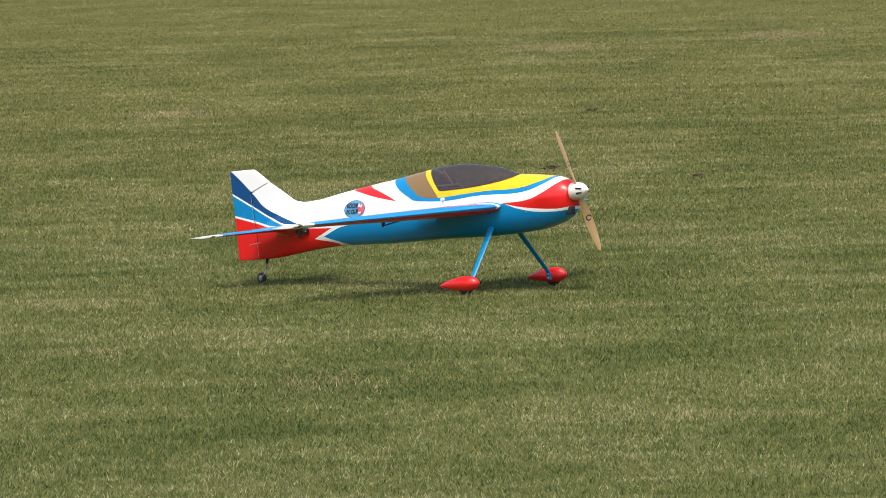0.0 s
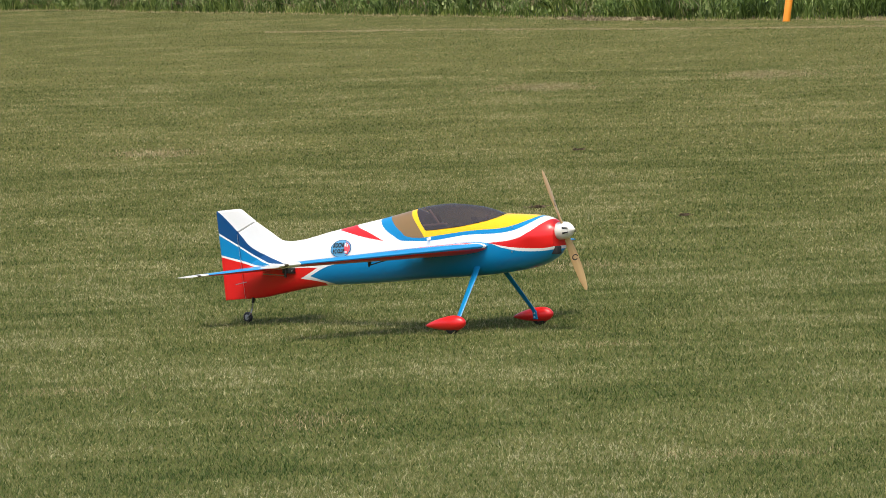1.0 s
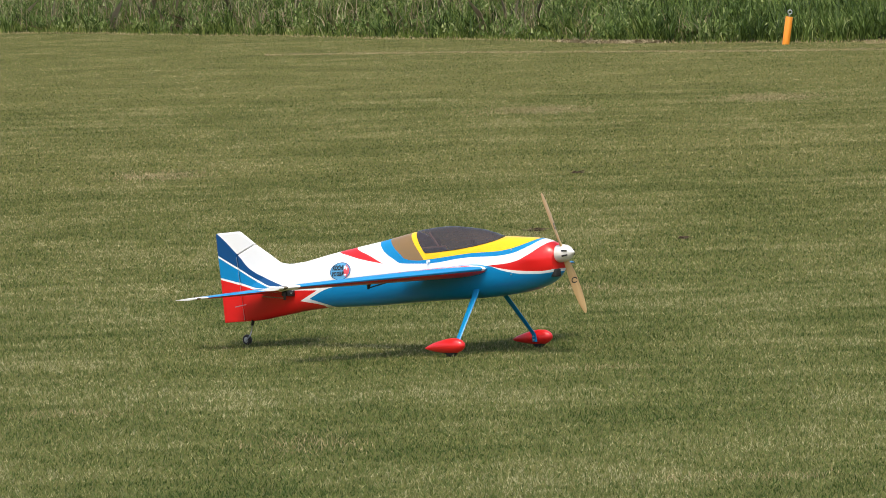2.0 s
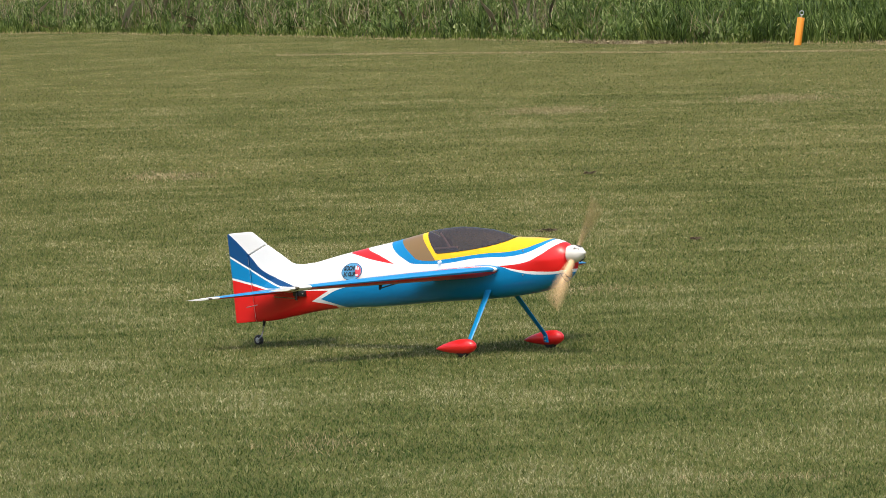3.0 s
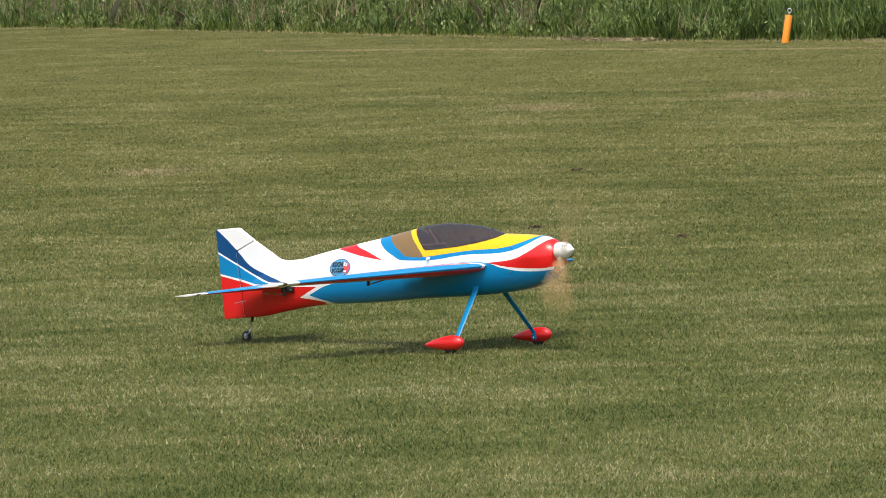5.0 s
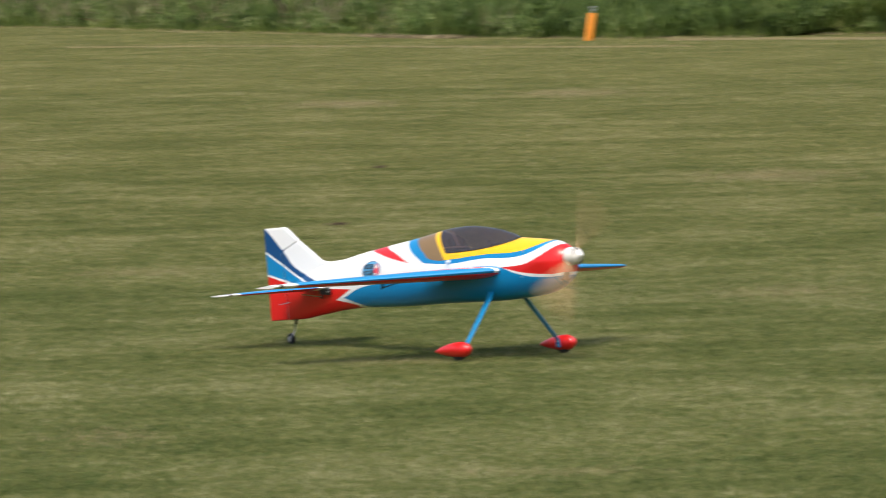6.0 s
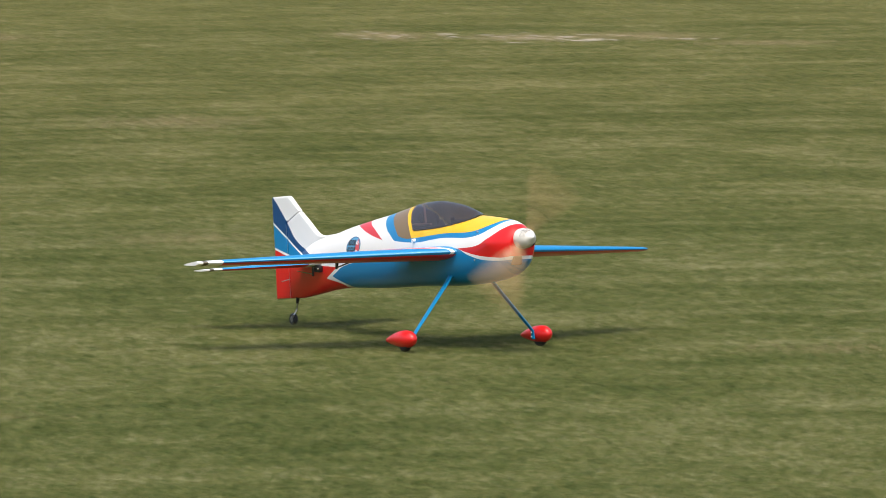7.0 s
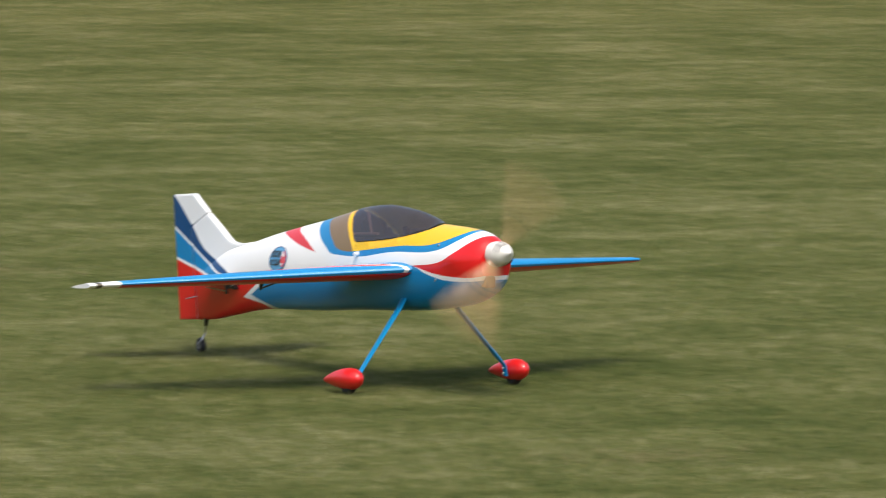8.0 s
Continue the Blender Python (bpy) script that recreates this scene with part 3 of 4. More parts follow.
# ---------- the aeroplane ----------
# rows: place along the length, top, bottom, height of the widest line, half width
BODY = [(-1.465, 0.262, 0.094, 0.19, 0.0133), (-1.36, 0.3, 0.103, 0.205, 0.0228), (-1.25, 0.338, 0.122, 0.225, 0.0342), (-1.18, 0.352, 0.134, 0.236, 0.0418), (-1.1, 0.366, 0.148, 0.245, 0.0494), (-0.95, 0.4, 0.165, 0.262, 0.0627), 
        (-0.73, 0.444, 0.176, 0.282, 0.0798), (-0.63, 0.463, 0.182, 0.292, 0.0855), (-0.505, 0.49, 0.192, 0.305, 0.0912), (-0.42, 0.508, 0.199, 0.312, 0.0940), (-0.338, 0.5215, 0.205, 0.32, 0.0960), (-0.216, 0.5315, 0.212, 0.328, 0.0969), 
        (-0.067, 0.5235, 0.222, 0.34, 0.0969), (0.012, 0.510, 0.229, 0.348, 0.0960), (0.082, 0.494, 0.237, 0.356, 0.0950), (0.2, 0.492, 0.254, 0.372, 0.0936), (0.266, 0.49, 0.268, 0.382, 0.0892), (0.315, 0.486, 0.284, 0.392, 0.0820), 
        (0.35, 0.478, 0.3, 0.398, 0.0730), (0.376, 0.466, 0.318, 0.402, 0.0620), (0.392, 0.452, 0.336, 0.404, 0.0500)]


def side_y(x, z):
    """Half width of the fuselage at a place along it and a height."""
    top, low, mid, w = spline(BODY, x)
    h, e = (top - mid, 1.85) if z > mid else (mid - low, 2.5)
    return w * max(0.0, 1 - min(1.0, abs(z - mid) / h) ** e) ** (1 / e)


def ring_at(x, k=48):
    top, low, mid, w = spline(BODY, x)
    out = []
    for i in range(k):
        a = 2 * math.pi * i / k
        c, s = math.cos(a), math.sin(a)
        e = 1.85 if s > 0 else 2.5
        h = top - mid if s > 0 else mid - low
        out.append(Vector((x, math.copysign(w * abs(c) ** (2 / e), c), mid + math.copysign(h * abs(s) ** (2 / e), s))))
    return out


def slab(outline, thick):
    """An upright rounded plate over an outline of (x, z)."""
    bm = bmesh.new()
    a = [bm.verts.new((x, -thick / 2, z)) for x, z in outline]
    b = [bm.verts.new((x, thick / 2, z)) for x, z in outline]
    bm.faces.new(a), bm.faces.new(b[::-1])
    k = len(a)
    for i in range(k):
        bm.faces.new((a[i], b[i], b[(i + 1) % k], a[(i + 1) % k]))
    bmesh.ops.recalc_face_normals(bm, faces=bm.faces)
    rim = [e for e in bm.edges if abs(e.verts[0].co.y - e.verts[1].co.y) < 1e-6]
    bmesh.ops.bevel(bm, geom=rim, offset=thick * 0.33, segments=2, affect="EDGES", profile=0.6)
    return bm


def foil(root, tip, thick, start=0.0, end=1.0, rows=14, k=9):
    """A lifting surface between chord parts start and end. root, tip: (leading x, y, z, chord, pitch slope)."""
    rings = []
    for i in range(rows + 1):
        t = i / rows
        lx, y, z, ch, sl = [a + (b - a) * t for a, b in zip(root, tip)]
        th = thick[0] + (thick[1] - thick[0]) * t
        if t > 0.985:
            th *= 0.75
        up, dn = [], []
        for j in range(k + 1):
            u = start + (end - start) * (0.5 - 0.5 * math.cos(math.pi * j / k))
            f = th / 0.2 * (0.2969 * math.sqrt(max(u, 0)) - 0.1260 * u - 0.3516 * u * u + 0.2843 * u**3 - 0.1036 * u**4) + 0.0006
            px, pz = lx - ch * u, z - ch * u * sl
            up.append(Vector((px, y, pz + f * ch)))
            dn.append(Vector((px, y, pz - f * ch)))
        rings.append(up + dn[::-1])
    return loft(rings)


def paint(ob, mats, choose):
    """Gives each face one of several materials."""
    ob.data.materials.clear()
    for m in mats:
        ob.data.materials.append(m)
    for f in ob.data.polygons:
        f.material_index = choose(f.center, f.normal)
    return ob


def wheel(parent, name, x, y, r, w, label):
    k = 28
    prof = [(0.52, -0.5), (0.80, -0.5), (0.94, -0.34), (1.0, 0.0), (0.94, 0.34), (0.80, 0.5), (0.52, 0.5)]
    rings = [[Vector((r * q * math.cos(2 * math.pi * i / k), w * s, r * q * math.sin(2 * math.pi * i / k))) for i in range(k)] for q, s in prof]
    hub = new(name)
    hub.parent = parent
    hub.matrix_basis = pose(x, y, GROUND + r)
    tagged(hub, label)
    part("tyre", loft(rings, caps=False), M["black"], hub)
    rings = [[Vector((r * q * math.cos(2 * math.pi * i / k), w * s, r * q * math.sin(2 * math.pi * i / k))) for i in range(k)] for q, s in ((0.12, -0.54), (0.36, -0.52), (0.53, -0.44), (0.53, 0.44), (0.36, 0.52), (0.12, 0.54))]
    part("rim", loft(rings), M["hub"], hub)
    return hub


PITCH = -5.5
HUB = (0.428, 0.0, 0.425)


def aeroplane():
    e = tagged(new("model_aeroplane"), "large radio-controlled aerobatic model aeroplane in white, blue, red and yellow", "model aeroplane")
    # fuselage
    xs = [-1.465 + 1.857 * i / 150 for i in range(151)]
    rings = [ring_at(x) for x in xs]
    for r in rings:
        x = r[0].x
        if -0.412 < x < 0.088:
            ze = spline(CANOPY_EDGE, x)[0]
            for p in r:
                p.z = min(p.z, ze)
    for r in rings:
        for p in r:
            p.y += math.copysign(0.008 * math.exp(-((p.x - 0.29) / 0.05) ** 2 - ((p.z - 0.405) / 0.030) ** 2), p.y)
    bm = loft(rings)
    part("fuselage", bm, M["livery"], e, "glossy white, red, yellow and blue fuselage")
    # smoked canopy over its painted frame
    bm = bmesh.new()
    grid = []
    n = 60
    for i in range(n + 1):
        x = -0.412 + 0.494 * i / n
        top, low, mid, w = spline(BODY, x)
        ze = min(spline(CANOPY_EDGE, x)[0] - 0.002, top - 0.0008)
        a0 = ((ze - mid) / (top - mid)) ** (1.85 / 2)
        a0 = math.asin(min(1, a0))
        row = []
        for j in range(25):
            a = a0 + (math.pi - 2 * a0) * j / 24
            c, s = math.cos(a), math.sin(a)
            row.append(bm.verts.new((x, math.copysign((w + 0.002) * abs(c) ** (2 / 1.85), c), mid + (top - mid + 0.0022) * abs(s) ** (2 / 1.85))))
        grid.append(row)
    for a, b in zip(grid[:-1], grid[1:]):
        for j in range(24):
            bm.faces.new((a[j], a[j + 1], b[j + 1], b[j]))
    part("canopy", bm, M["glass"], e, "dark smoked bubble canopy", angle=None)
    # seat back and panel hood under the canopy
    part("seat_back", slab([(-0.330, 0.430), (-0.318, 0.430), (-0.345, 0.490), (-0.355, 0.488)], 0.07), M["tape"], e, "brown seat back inside the cockpit")
    part("panel_hood", slab([(-0.10, 0.440), (-0.02, 0.452), (-0.03, 0.468), (-0.085, 0.470)], 0.10), M["dark"], e, "black instrument hood inside the cockpit")
    part("cockpit_rail", tube((-0.335, -0.066, 0.440), (-0.20, -0.064, 0.449), 0.0045, k=8), M["rail"], e, "thin pale rail inside the cockpit")
    part("cockpit_brace", tube((-0.335, -0.020, 0.505), (-0.245, -0.060, 0.446), 0.004, k=8), M["rail"], e, "thin slanted brace inside the cockpit")
    # fin and rudder
    part("fin", slab([(-1.10, 0.33), (-1.12, 0.364), (-1.16, 0.358), (-1.193, 0.356), (-1.225, 0.358), (-1.251, 0.363), (-1.28, 0.378), (-1.31, 0.395), (-1.398, 0.440), (-1.503, 0.392), (-1.494, 0.322), (-1.463, 0.096), (-1.42, 0.12), (-1.35, 0.2)], 0.022), M["livery"], e)
    part("rudder", slab([(-1.634, 0.483), (-1.628, 0.487), (-1.498, 0.4975), (-1.488, 0.495), (-1.400, 0.4425), (-1.508, 0.394), (-1.499, 0.322), (-1.468, 0.095), (-1.592, 0.085), (-1.609, 0.270), (-1.622, 0.371)], 0.020), M["livery"], e)
    # wings
    for s in (-1, 1):
        root, tip = (0.066, s * 0.085, 0.359, 0.490, 0.096), (-0.350, s * 0.965, 0.319, 0.140, 0.096)

        def wing_paint(c, nrm):
            y, t = abs(c.y), (abs(c.y) - 0.085) / 0.880
            u = (0.066 - 0.416 * t - c.x) / (0.490 - 0.350 * t)
            if y > 0.885 and (c.y < 0 or u > 0.15):
                return 4 if 0.932 < y < 0.950 else 2
            return 0 if nrm.z > 0 or u < 0.02 else 1
        w = part("wing", foil(root, tip, (0.108, 0.125), 0.0, 0.755, 52, 12), M["blue"], e, "blue-edged wing panel with a red underside")
        paint(w, [M["wing_top"], M["red"], M["white"], M["navy"], M["tape"]], wing_paint)
        r2 = (root[0], s * 0.115, root[2], root[3], 0.096)
        a = part("aileron", foil(r2, (tip[0], s * 0.960, tip[2], tip[3], 0.096), (0.108, 0.125), 0.765, 1.0, 52, 5), M["blue"], w)
        paint(a, [M["blue"], M["red"], M["white"], M["navy"], M["tape"]], wing_paint)
        # aileron linkage under the wing
        h = tube((-0.268, s * 0.368, 0.312), (-0.388, s * 0.368, 0.283), 0.0028, k=8)
        part("pushrod", h, M["plastic"], w)
        part("control_horn", slab([(-0.392, 0.316), (-0.366, 0.316), (-0.383, 0.278), (-0.392, 0.278)], 0.006), M["plastic"], w).location = (0, s * 0.368, 0)
        part("servo_arm", slab([(-0.278, 0.326), (-0.258, 0.326), (-0.262, 0.307), (-0.274, 0.307)], 0.006), M["plastic"], w).location = (0, s * 0.368, 0)
        # tailplane
        root, tip = (-1.125, s * 0.030, 0.252, 0.335, 0.07), (-1.380, s * 0.426, 0.222, 0.115, 0.07)

        def tail_paint(c, nrm):
            y = abs(c.y)
            if y > 0.375:
                return 4 if 0.394 < y < 0.412 else 2
            if y < 0.09:
                return 2
            return 0 if nrm.z > -0.35 else 1
        st = part("tailplane", foil(root, tip, (0.075, 0.085), 0.0, 0.62, 28, 9), M["blue"], e, "blue tailplane half with a white tip")
        paint(st, [M["blue"], M["red"], M["white"], M["navy"], M["tape"]], tail_paint)
        el = part("elevator", foil((root[0], s * 0.045, *root[2:]), tip, (0.075, 0.085), 0.635, 1.0, 40, 5), M["blue"], st)
        paint(el, [M["blue"], M["red"], M["white"], M["navy"], M["tape"]], tail_paint)
        # elevator servo on the flank
        y0 = 0.046
        sv = part("servo", block(-1.190, -1.122, *sorted((s * (y0 - 0.006), s * (y0 + 0.016))), 0.217, 0.243, 0.002), M["plastic"], e, "black servo")
        part("servo_horn", block(-1.172, -1.160, *sorted((s * (y0 + 0.018), s * (y0 + 0.024))), 0.200, 0.234, 0.001), M["plastic"], sv)
        part("screw", tube((-1.128, s * (y0 + 0.017), 0.230), (-1.128, s * (y0 + 0.021), 0.230), 0.003, k=8), M["metal"], sv)
        part("pushrod", tube((-1.166, s * (y0 + 0.022), 0.208), (-1.30, s * (y0 + 0.022), 0.213), 0.0022, k=8), M["metal"], sv)
        # landing gear
        leg = bmesh.new()
        rings = []
        for t, x, y, z, wd in ((0, -0.020, 0.068, 0.280, 0.036), (0.15, -0.015, 0.098, 0.236, 0.032), (0.85, 0.012, 0.236, 0.070, 0.023), (0.93, 0.015, 0.252, 0.050, 0.024), (1, 0.017, 0.255, 0.018, 0.026)):
            nx = Vector((0, 0.7, 0.7)) if t < 0.9 else Vector((0, 1, 0.1))
            c = Vector((x, s * y, z))
            o = Vector((0, s * nx.y, nx.z)).normalized() * 0.004
            rings.append([c + Vector((wd / 2, 0, 0)) + o * 0.3, c + Vector((wd * 0.3, 0, 0)) + o, c - Vector((wd * 0.3, 0, 0)) + o, c - Vector((wd / 2, 0, 0)) + o * 0.3, c - Vector((wd / 2, 0, 0)) - o * 0.3, c - Vector((wd * 0.3, 0, 0)) - o, c + Vector((wd * 0.3, 0, 0)) - o, c + Vector((wd / 2, 0, 0)) - o * 0.3])
        lg = part("landing_gear_leg", loft(rings, leg), M["blue"], e, "blue painted sprung leg")
        for z in (0.026, 0.042):
            part("bolt", tube((0.017, s * 0.244, z), (0.017, s * 0.2505, z), 0.0035, k=8), M["metal"], lg)
        # wheel fairing, a teardrop open below
        rings = []
        for x, zc, rz, ry in ((-0.138, 0.022, 0.002, 0.002), (-0.126, 0.0235, 0.0075, 0.007), (-0.095, 0.027, 0.0165, 0.0145), (-0.055, 0.031, 0.025, 0.022), (-0.015, 0.034, 0.031, 0.0275), (0.018, 0.036, 0.0335, 0.0295), (0.046, 0.0375, 0.0315, 0.028), (0.067, 0.0385, 0.0245, 0.0225), (0.080, 0.039, 0.0155, 0.0145), (0.087, 0.0395, 0.006, 0.006)):
            rings.append([Vector((x, s * 0.288 + ry * math.cos(a), zc + rz * math.sin(a))) for a in [2 * math.pi * i / 24 for i in range(24)]])
        part("wheel_fairing", loft(rings), M["red"], e, "glossy red teardrop wheel fairing")
        WHEELS.append((wheel(e, "main_wheel", 0.012, s * 0.288, 0.040, 0.026, "black rubber wheel inside the fairing"), 0.040, (0.012, s * 0.288)))
        # screws and locating pins along the flank
        for x, z, r, m in ((-0.279, 0.383, 0.0085, "white"), (0.186, 0.438, 0.0045, "metal"), (0.195, 0.335, 0.0045, "metal")):
            y = side_y(x, z)
            part("screw" if m == "metal" else "canopy_knob", tube((x, s * (y - 0.004), z), (x, s * (y + (0.003 if m == "metal" else 0.012)), z), r, r * 0.8), M[m], e)
    # tail wheel on its spring
    bm = tube((-1.425, 0, 0.105), (-1.432, 0, 0.078), 0.008, 0.006)
    part("tail_bracket", bm, M["plastic"], e, "black tail wheel bracket")
    bm = tube((-1.432, 0, 0.082), (-1.437, 0, 0.052), 0.003, k=8)
    tube((-1.437, 0, 0.052), (-1.437, -0.013, 0.030), 0.0028, k=8, bm=bm)
    tube((-1.437, -0.013, 0.030), (-1.462, -0.013, 0.010), 0.0028, k=8, bm=bm)
    part("tail_spring", bm, M["metal"], e, "bright wire tail wheel strut")
    WHEELS.append((wheel(e, "tail_wheel", -1.465, 0.0, 0.0245, 0.018, "small black tail wheel with a pale hub"), 0.0245, (-1.465, 0.0)))
    # rudder linkage
    bm = tube((-1.505, -0.030, 0.160), (-1.44, -0.028, 0.172), 0.002, k=8)
    part("rudder_pushrod", bm, M["metal"], e)
    part("hinge_strip", tube((-1.5065, -0.0115, 0.385), (-1.4665, -0.0115, 0.098), 0.0008, k=6), M["metal"], e, "thin pale hinge line")
    # opening under the cowl: a solid block, its inner shade given by black colour
    bm = block(0.366, 0.404, -0.038, -0.006, 0.324, 0.358, 0.004)
    part("air_outlet", bm, M["dark"], e, "solid block under the spinner, coloured black as a shaded opening")
    # spinner and propeller
    axis = pose(*HUB, 0, PITCH, 0)
    hub = new("propeller")
    hub.parent = e
    hub.matrix_basis = axis
    tagged(hub, "two-bladed varnished wooden propeller with a white spinner")
    rings = []
    for x, r in ((-0.040, 0.030), (-0.040, 0.0375), (-0.025, 0.0385), (-0.008, 0.0372), (0.008, 0.0335), (0.020, 0.0275), (0.027, 0.0210), (0.032, 0.0155), (0.040, 0.0090), (0.046, 0.0045), (0.049, 0.0008)):
        rings.append([Vector((x, r * math.cos(a), r * math.sin(a))) for a in [2 * math.pi * i / 32 for i in range(32)]])
    sp = part("spinner", loft(rings), M["spinner"], hub, "white conical spinner", angle=50)
    # slots are solid inlays, coloured black for the shade within
    for k in range(4):
        a = math.radians(140 + 180 * (k // 2) + (38 if k % 2 else 0))
        bm = tube((0.004, 0.0352 * math.cos(a), 0.0352 * math.sin(a)), (0.028, 0.0270 * math.cos(a), 0.0270 * math.sin(a)), 0.0042, 0.0028, 8)
        part("cooling_slot", bm, M["dark"], sp)
    for s in (-1, 1):
        rings = []
        for r, ch, tw, th in ((0.020, 0.026, 50, 0.016), (0.045, 0.030, 42, 0.012), (0.085, 0.040, 32, 0.009), (0.13, 0.047, 25, 0.0075), (0.18, 0.046, 20, 0.006), (0.23, 0.040, 16, 0.005), (0.258, 0.030, 14, 0.004), (0.276, 0.020, 13, 0.003), (0.284, 0.008, 13, 0.002)):
            q = Matrix.Rotation(math.radians(90 - tw), 3, "Z")
            ring = []
            for i in range(12):
                a = 2 * math.pi * i / 12
                p = q @ Vector((ch * 0.44 * math.cos(a), th / 2 * math.sin(a), 0))
                ring.append(Vector((-p.x - 0.012, s * p.y, s * r)))
            rings.append(ring)
        b = part("blade", loft(rings), M["wood"], hub, "pale varnished wooden blade")
        # small dark maker's mark on the blade
        bm = bmesh.new()
        t = []
        for v in [2 * math.pi * i / 20 for i in range(18)]:
            loop = []
            for w_ in [2 * math.pi * j / 6 for j in range(6)]:
                q = 0.011 + 0.0024 * math.cos(w_)
                y = q * math.cos(v)
                loop.append(Vector((-0.0078 - 0.48 * s * y + 0.0006 * math.sin(w_), y, s * 0.128 + q * math.sin(v))))
            t.append(loop)
        part("mark", loft(t, bm, True), M["plastic"], b, "small dark ring mark")
    # club badge on the flank
    cx, cz, ra, rb = -0.826, 0.333, 0.066, 0.038

    def skin(bm, lift):
        for v in bm.verts:
            v.co.y = -(side_y(v.co.x, v.co.z) + lift)
        return bm
    bm = bmesh.new()
    c0 = bm.verts.new((cx, 0, cz))
    prev = None
    for q in (0.33, 0.66, 1.0):
        ring = [bm.verts.new((cx + ra * q * math.cos(a), 0, cz + rb * q * math.sin(a) + 0.1 * ra * q * math.cos(a) * 0.5)) for a in [2 * math.pi * i / 40 for i in range(40)]]
        for i in range(40):
            bm.faces.new((ring[i], ring[(i + 1) % 40], prev[(i + 1) % 40], prev[i]) if prev else (c0, ring[i], ring[(i + 1) % 40]))
        prev = ring
    badge = part("badge", skin(bm, 0.0012), M["lightblue"], e, "oval pale blue club badge with dark lettering")
    bm = bmesh.new()
    ring = [[bm.verts.new((cx + ra * q * math.cos(a), 0, cz + rb * q * math.sin(a) + 0.05 * ra * q * math.cos(a))) for a in [2 * math.pi * i / 40 for i in range(40)]] for q in (0.95, 1.01)]
    for i in range(40):
        bm.faces.new((ring[0][i], ring[0][(i + 1) % 40], ring[1][(i + 1) % 40], ring[1][i]))
    part("badge_rim", skin(bm, 0.0020), M["navy"], badge, "dark blue rim")
    bm = bmesh.new()
    for i in range(8):
        for j in range(12):
            x0, z0 = cx + 0.020 + 0.038 * i / 8, cz - 0.022 + 0.052 * j / 12
            q = [(x0, z0), (x0 + 0.038 / 8, z0), (x0 + 0.038 / 8, z0 + 0.052 / 12), (x0, z0 + 0.052 / 12)]
            if all(((x - cx) / ra) ** 2 + ((z - cz) / rb) ** 2 < 0.9 for x, z in q) and abs(i - 3.5) + abs(j - 5.5) * 0.7 < 5.5:
                bm.faces.new([bm.verts.new((x, 0, z)) for x, z in q])
    bmesh.ops.remove_doubles(bm, verts=bm.verts, dist=1e-5)
    part("badge_patch", skin(bm, 0.0016), M["pink"], badge, "pale red figure patch")
    for x0, z0, w_, h_ in ((0.022, 0.010, 0.010, 0.014), (0.036, 0.008, 0.008, 0.013), (0.026, -0.018, 0.016, 0.007)):
        bm = bmesh.new()
        bm.faces.new([bm.verts.new((cx + x0 + a * w_, 0, cz + z0 + b * h_)) for a, b in ((0, 0), (1, 0), (1, 1), (0, 1))])
        part("badge_mark", skin(bm, 0.0024), M["white"], badge, "small white mark")
    for text, x0, z0, size in (("KOCHI", cx - 0.050, cz + 0.003, 0.027), ("RC CLUB", cx - 0.049, cz - 0.022, 0.0235)):
        cu = bpy.data.curves.new("lettering", "FONT")
        cu.body, cu.size, cu.offset = text, size, 0.0014
        tmp = new("lettering", cu)
        me = bpy.data.meshes.new_from_object(tmp.evaluated_get(bpy.context.evaluated_depsgraph_get()))
        bpy.data.objects.remove(tmp)
        bm = bmesh.new()
        bm.from_mesh(me)
        for v in bm.verts:
            v.co = Vector((x0 + v.co.x * 0.80, 0, z0 + v.co.y + 0.05 * v.co.x))
        part("lettering", skin(bm, 0.0040), M["plastic"], badge, "dark lettering", angle=None)
    return e, hub, axis


WHEELS = []
plane, propeller, prop_axis = aeroplane()


# the body rocks a little on its sprung legs during the run
LEAN_T = (4.9, 6.0, 6.5, 7.0, 7.3, 7.5, 7.8, 8.0)
LEAN = (0.0, -0.3, -0.3, -0.4, -0.3, 0.35, 0.3, 0.1)


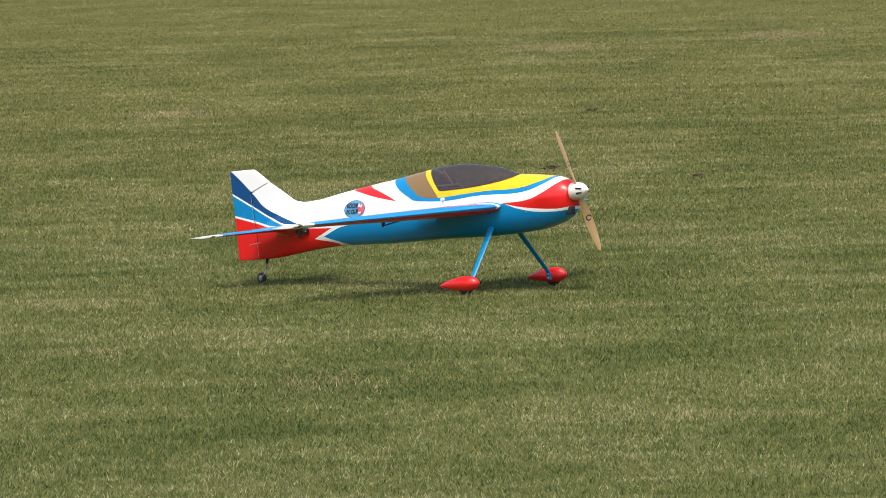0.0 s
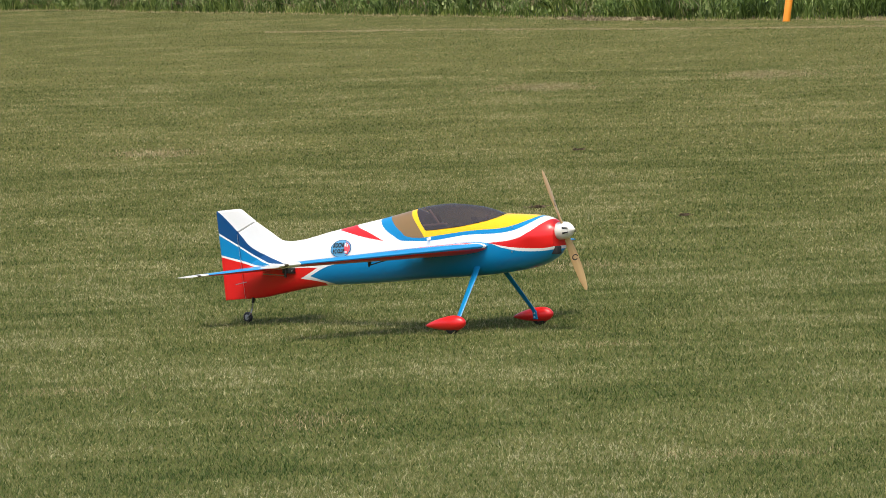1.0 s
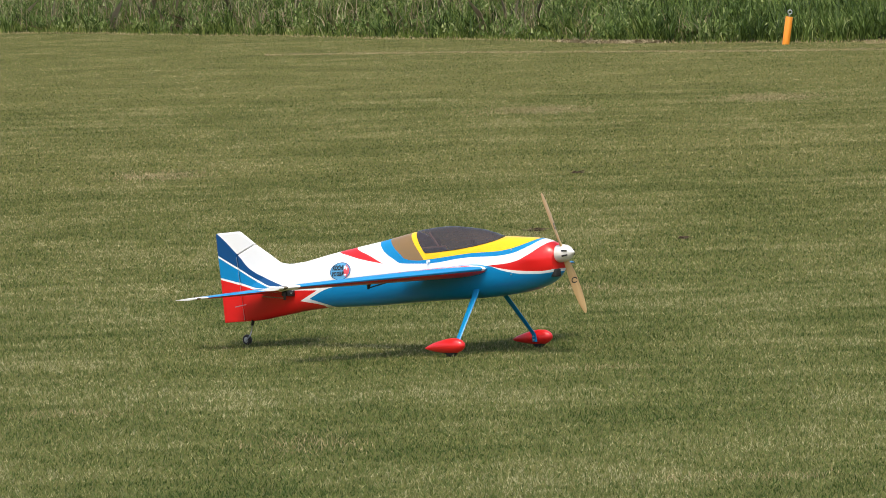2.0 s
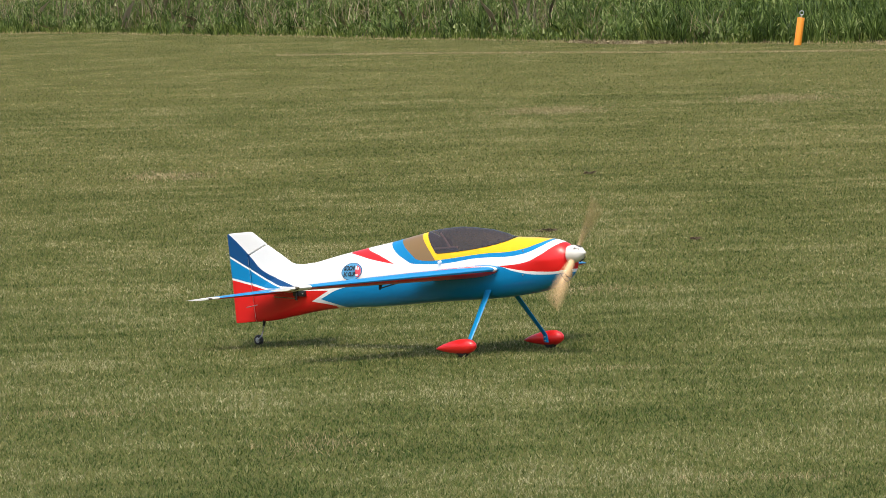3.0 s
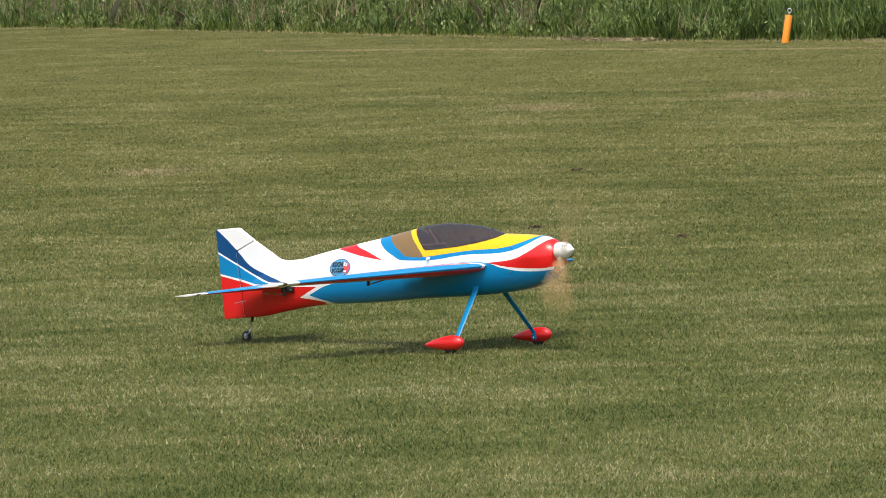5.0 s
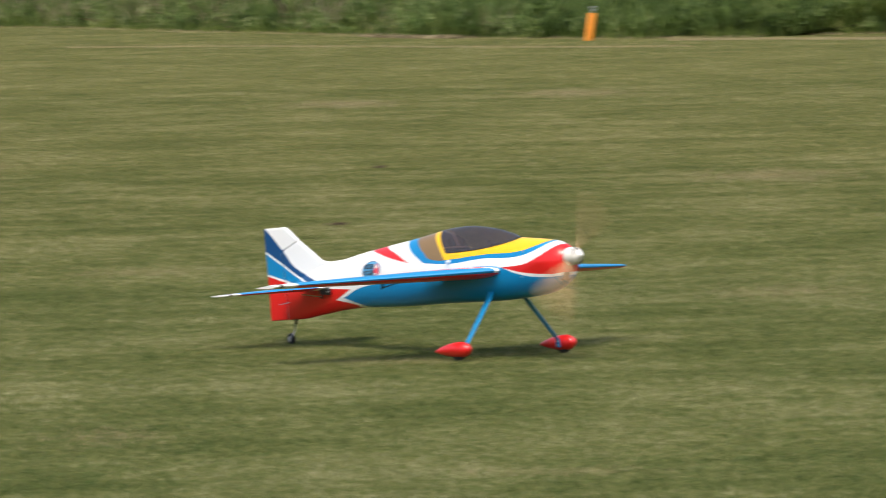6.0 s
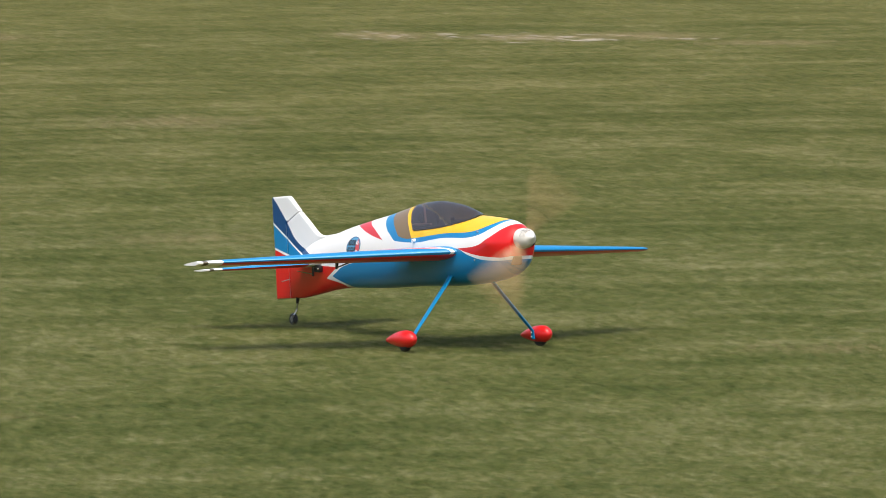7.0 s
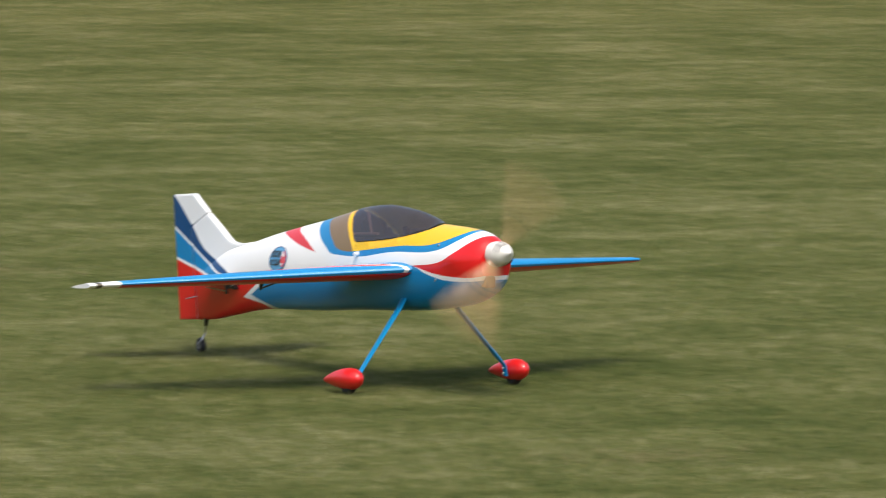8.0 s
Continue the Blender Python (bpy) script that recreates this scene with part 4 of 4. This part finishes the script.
def motions():
    """The take-off run, the turning propeller and the rolling wheels."""
    walk(plane, [(t, pose(x, y, 0, float(np.interp(t, LEAN_T, LEAN)), 0, a)) for t, x, y, a in (
           (0, 0.2118, 28.3801, -41.73),
           (4.9, 0.2118, 28.3801, -41.73), (5, 0.2168, 28.3751, -41.80), (5.1, 0.2331, 28.3598, -42.12), (5.2, 0.2639, 28.3297, -42.65), (5.3, 0.3126, 28.2803, -43.40),
           (5.4, 0.3811, 28.2086, -44.33), (5.5, 0.4666, 28.1161, -45.39), (5.6, 0.5659, 28.0053, -46.58), (5.7, 0.6788, 27.8767, -47.85), (5.8, 0.8055, 27.7304, -49.17),
           (5.9, 0.9467, 27.5665, -50.54), (6, 1.1028, 27.3851, -51.91), (6.1, 1.2728, 27.1865, -53.35), (6.2, 1.4554, 26.9677, -54.80), (6.3, 1.6477, 26.7260, -56.28),
           (6.4, 1.8471, 26.4589, -57.82), (6.5, 2.0506, 26.1634, -59.44), (6.6, 2.2559, 25.8382, -61.17), (6.7, 2.4615, 25.4875, -62.97), (6.8, 2.6663, 25.1165, -64.84),
           (6.9, 2.8691, 24.7309, -66.73), (7, 3.0690, 24.3361, -68.64), (7.1, 3.2668, 23.9435, -70.52), (7.2, 3.4606, 23.5264, -72.21), (7.3, 3.6502, 23.0645, -73.54),
           (7.4, 3.8361, 22.5464, -74.38), (7.5, 4.0184, 21.9985, -74.74), (7.6, 4.1949, 21.4342, -74.68), (7.7, 4.3688, 20.8599, -74.47), (7.8, 4.5408, 20.2633, -74.35),
           (7.9, 4.7032, 19.6117, -74.33), (8, 4.9071, 19.0877, -74.38))])
    # the propeller rests, is started, then runs fast; spinner and blades share the speed
    hub_rows, blade_rows, turn, extra = [(0.0, 22.0), (2.2, 22.0)], [(0.0, 0.0), (2.2, 0.0)], 22.0, 0.0
    for i in range(frame(2.2), frame(8.0)):
        t = i / FPS
        step, more = (32.58, 0.0) if t < 3.01 else (81.0, 0.0) if t < 3.51 else (83.83, 83.83) if t < 4.01 else (84.5, 84.5) if t < 5.51 else (84.0, 84.0)
        turn, extra = turn - step, extra - more
        hub_rows.append((t, turn)), blade_rows.append((t, extra))
    walk(propeller, [(t, prop_axis @ pose(0, 0, 0, a, 0, 0)) for t, a in hub_rows])
    for b in propeller.children:
        if b.name.startswith(("blade", "spinner")):
            walk(b, [(t, pose(0, 0, 0, a, 0, 0)) for t, a in blade_rows])
    for hub, r, (x, y) in WHEELS:
        rows, a, dist = [(0.0, pose(x, y, GROUND + r)), (4.9, pose(x, y, GROUND + r))], 0.0, 0.0
        for i in range(frame(4.9), frame(8.0)):
            t = i / FPS
            a += min(80.0, math.degrees(2.0 * (t - 4.9) / FPS / r))
            rows.append((t, pose(x, y, GROUND + r, 0, a, 0)))
        walk(hub, rows)


motions()
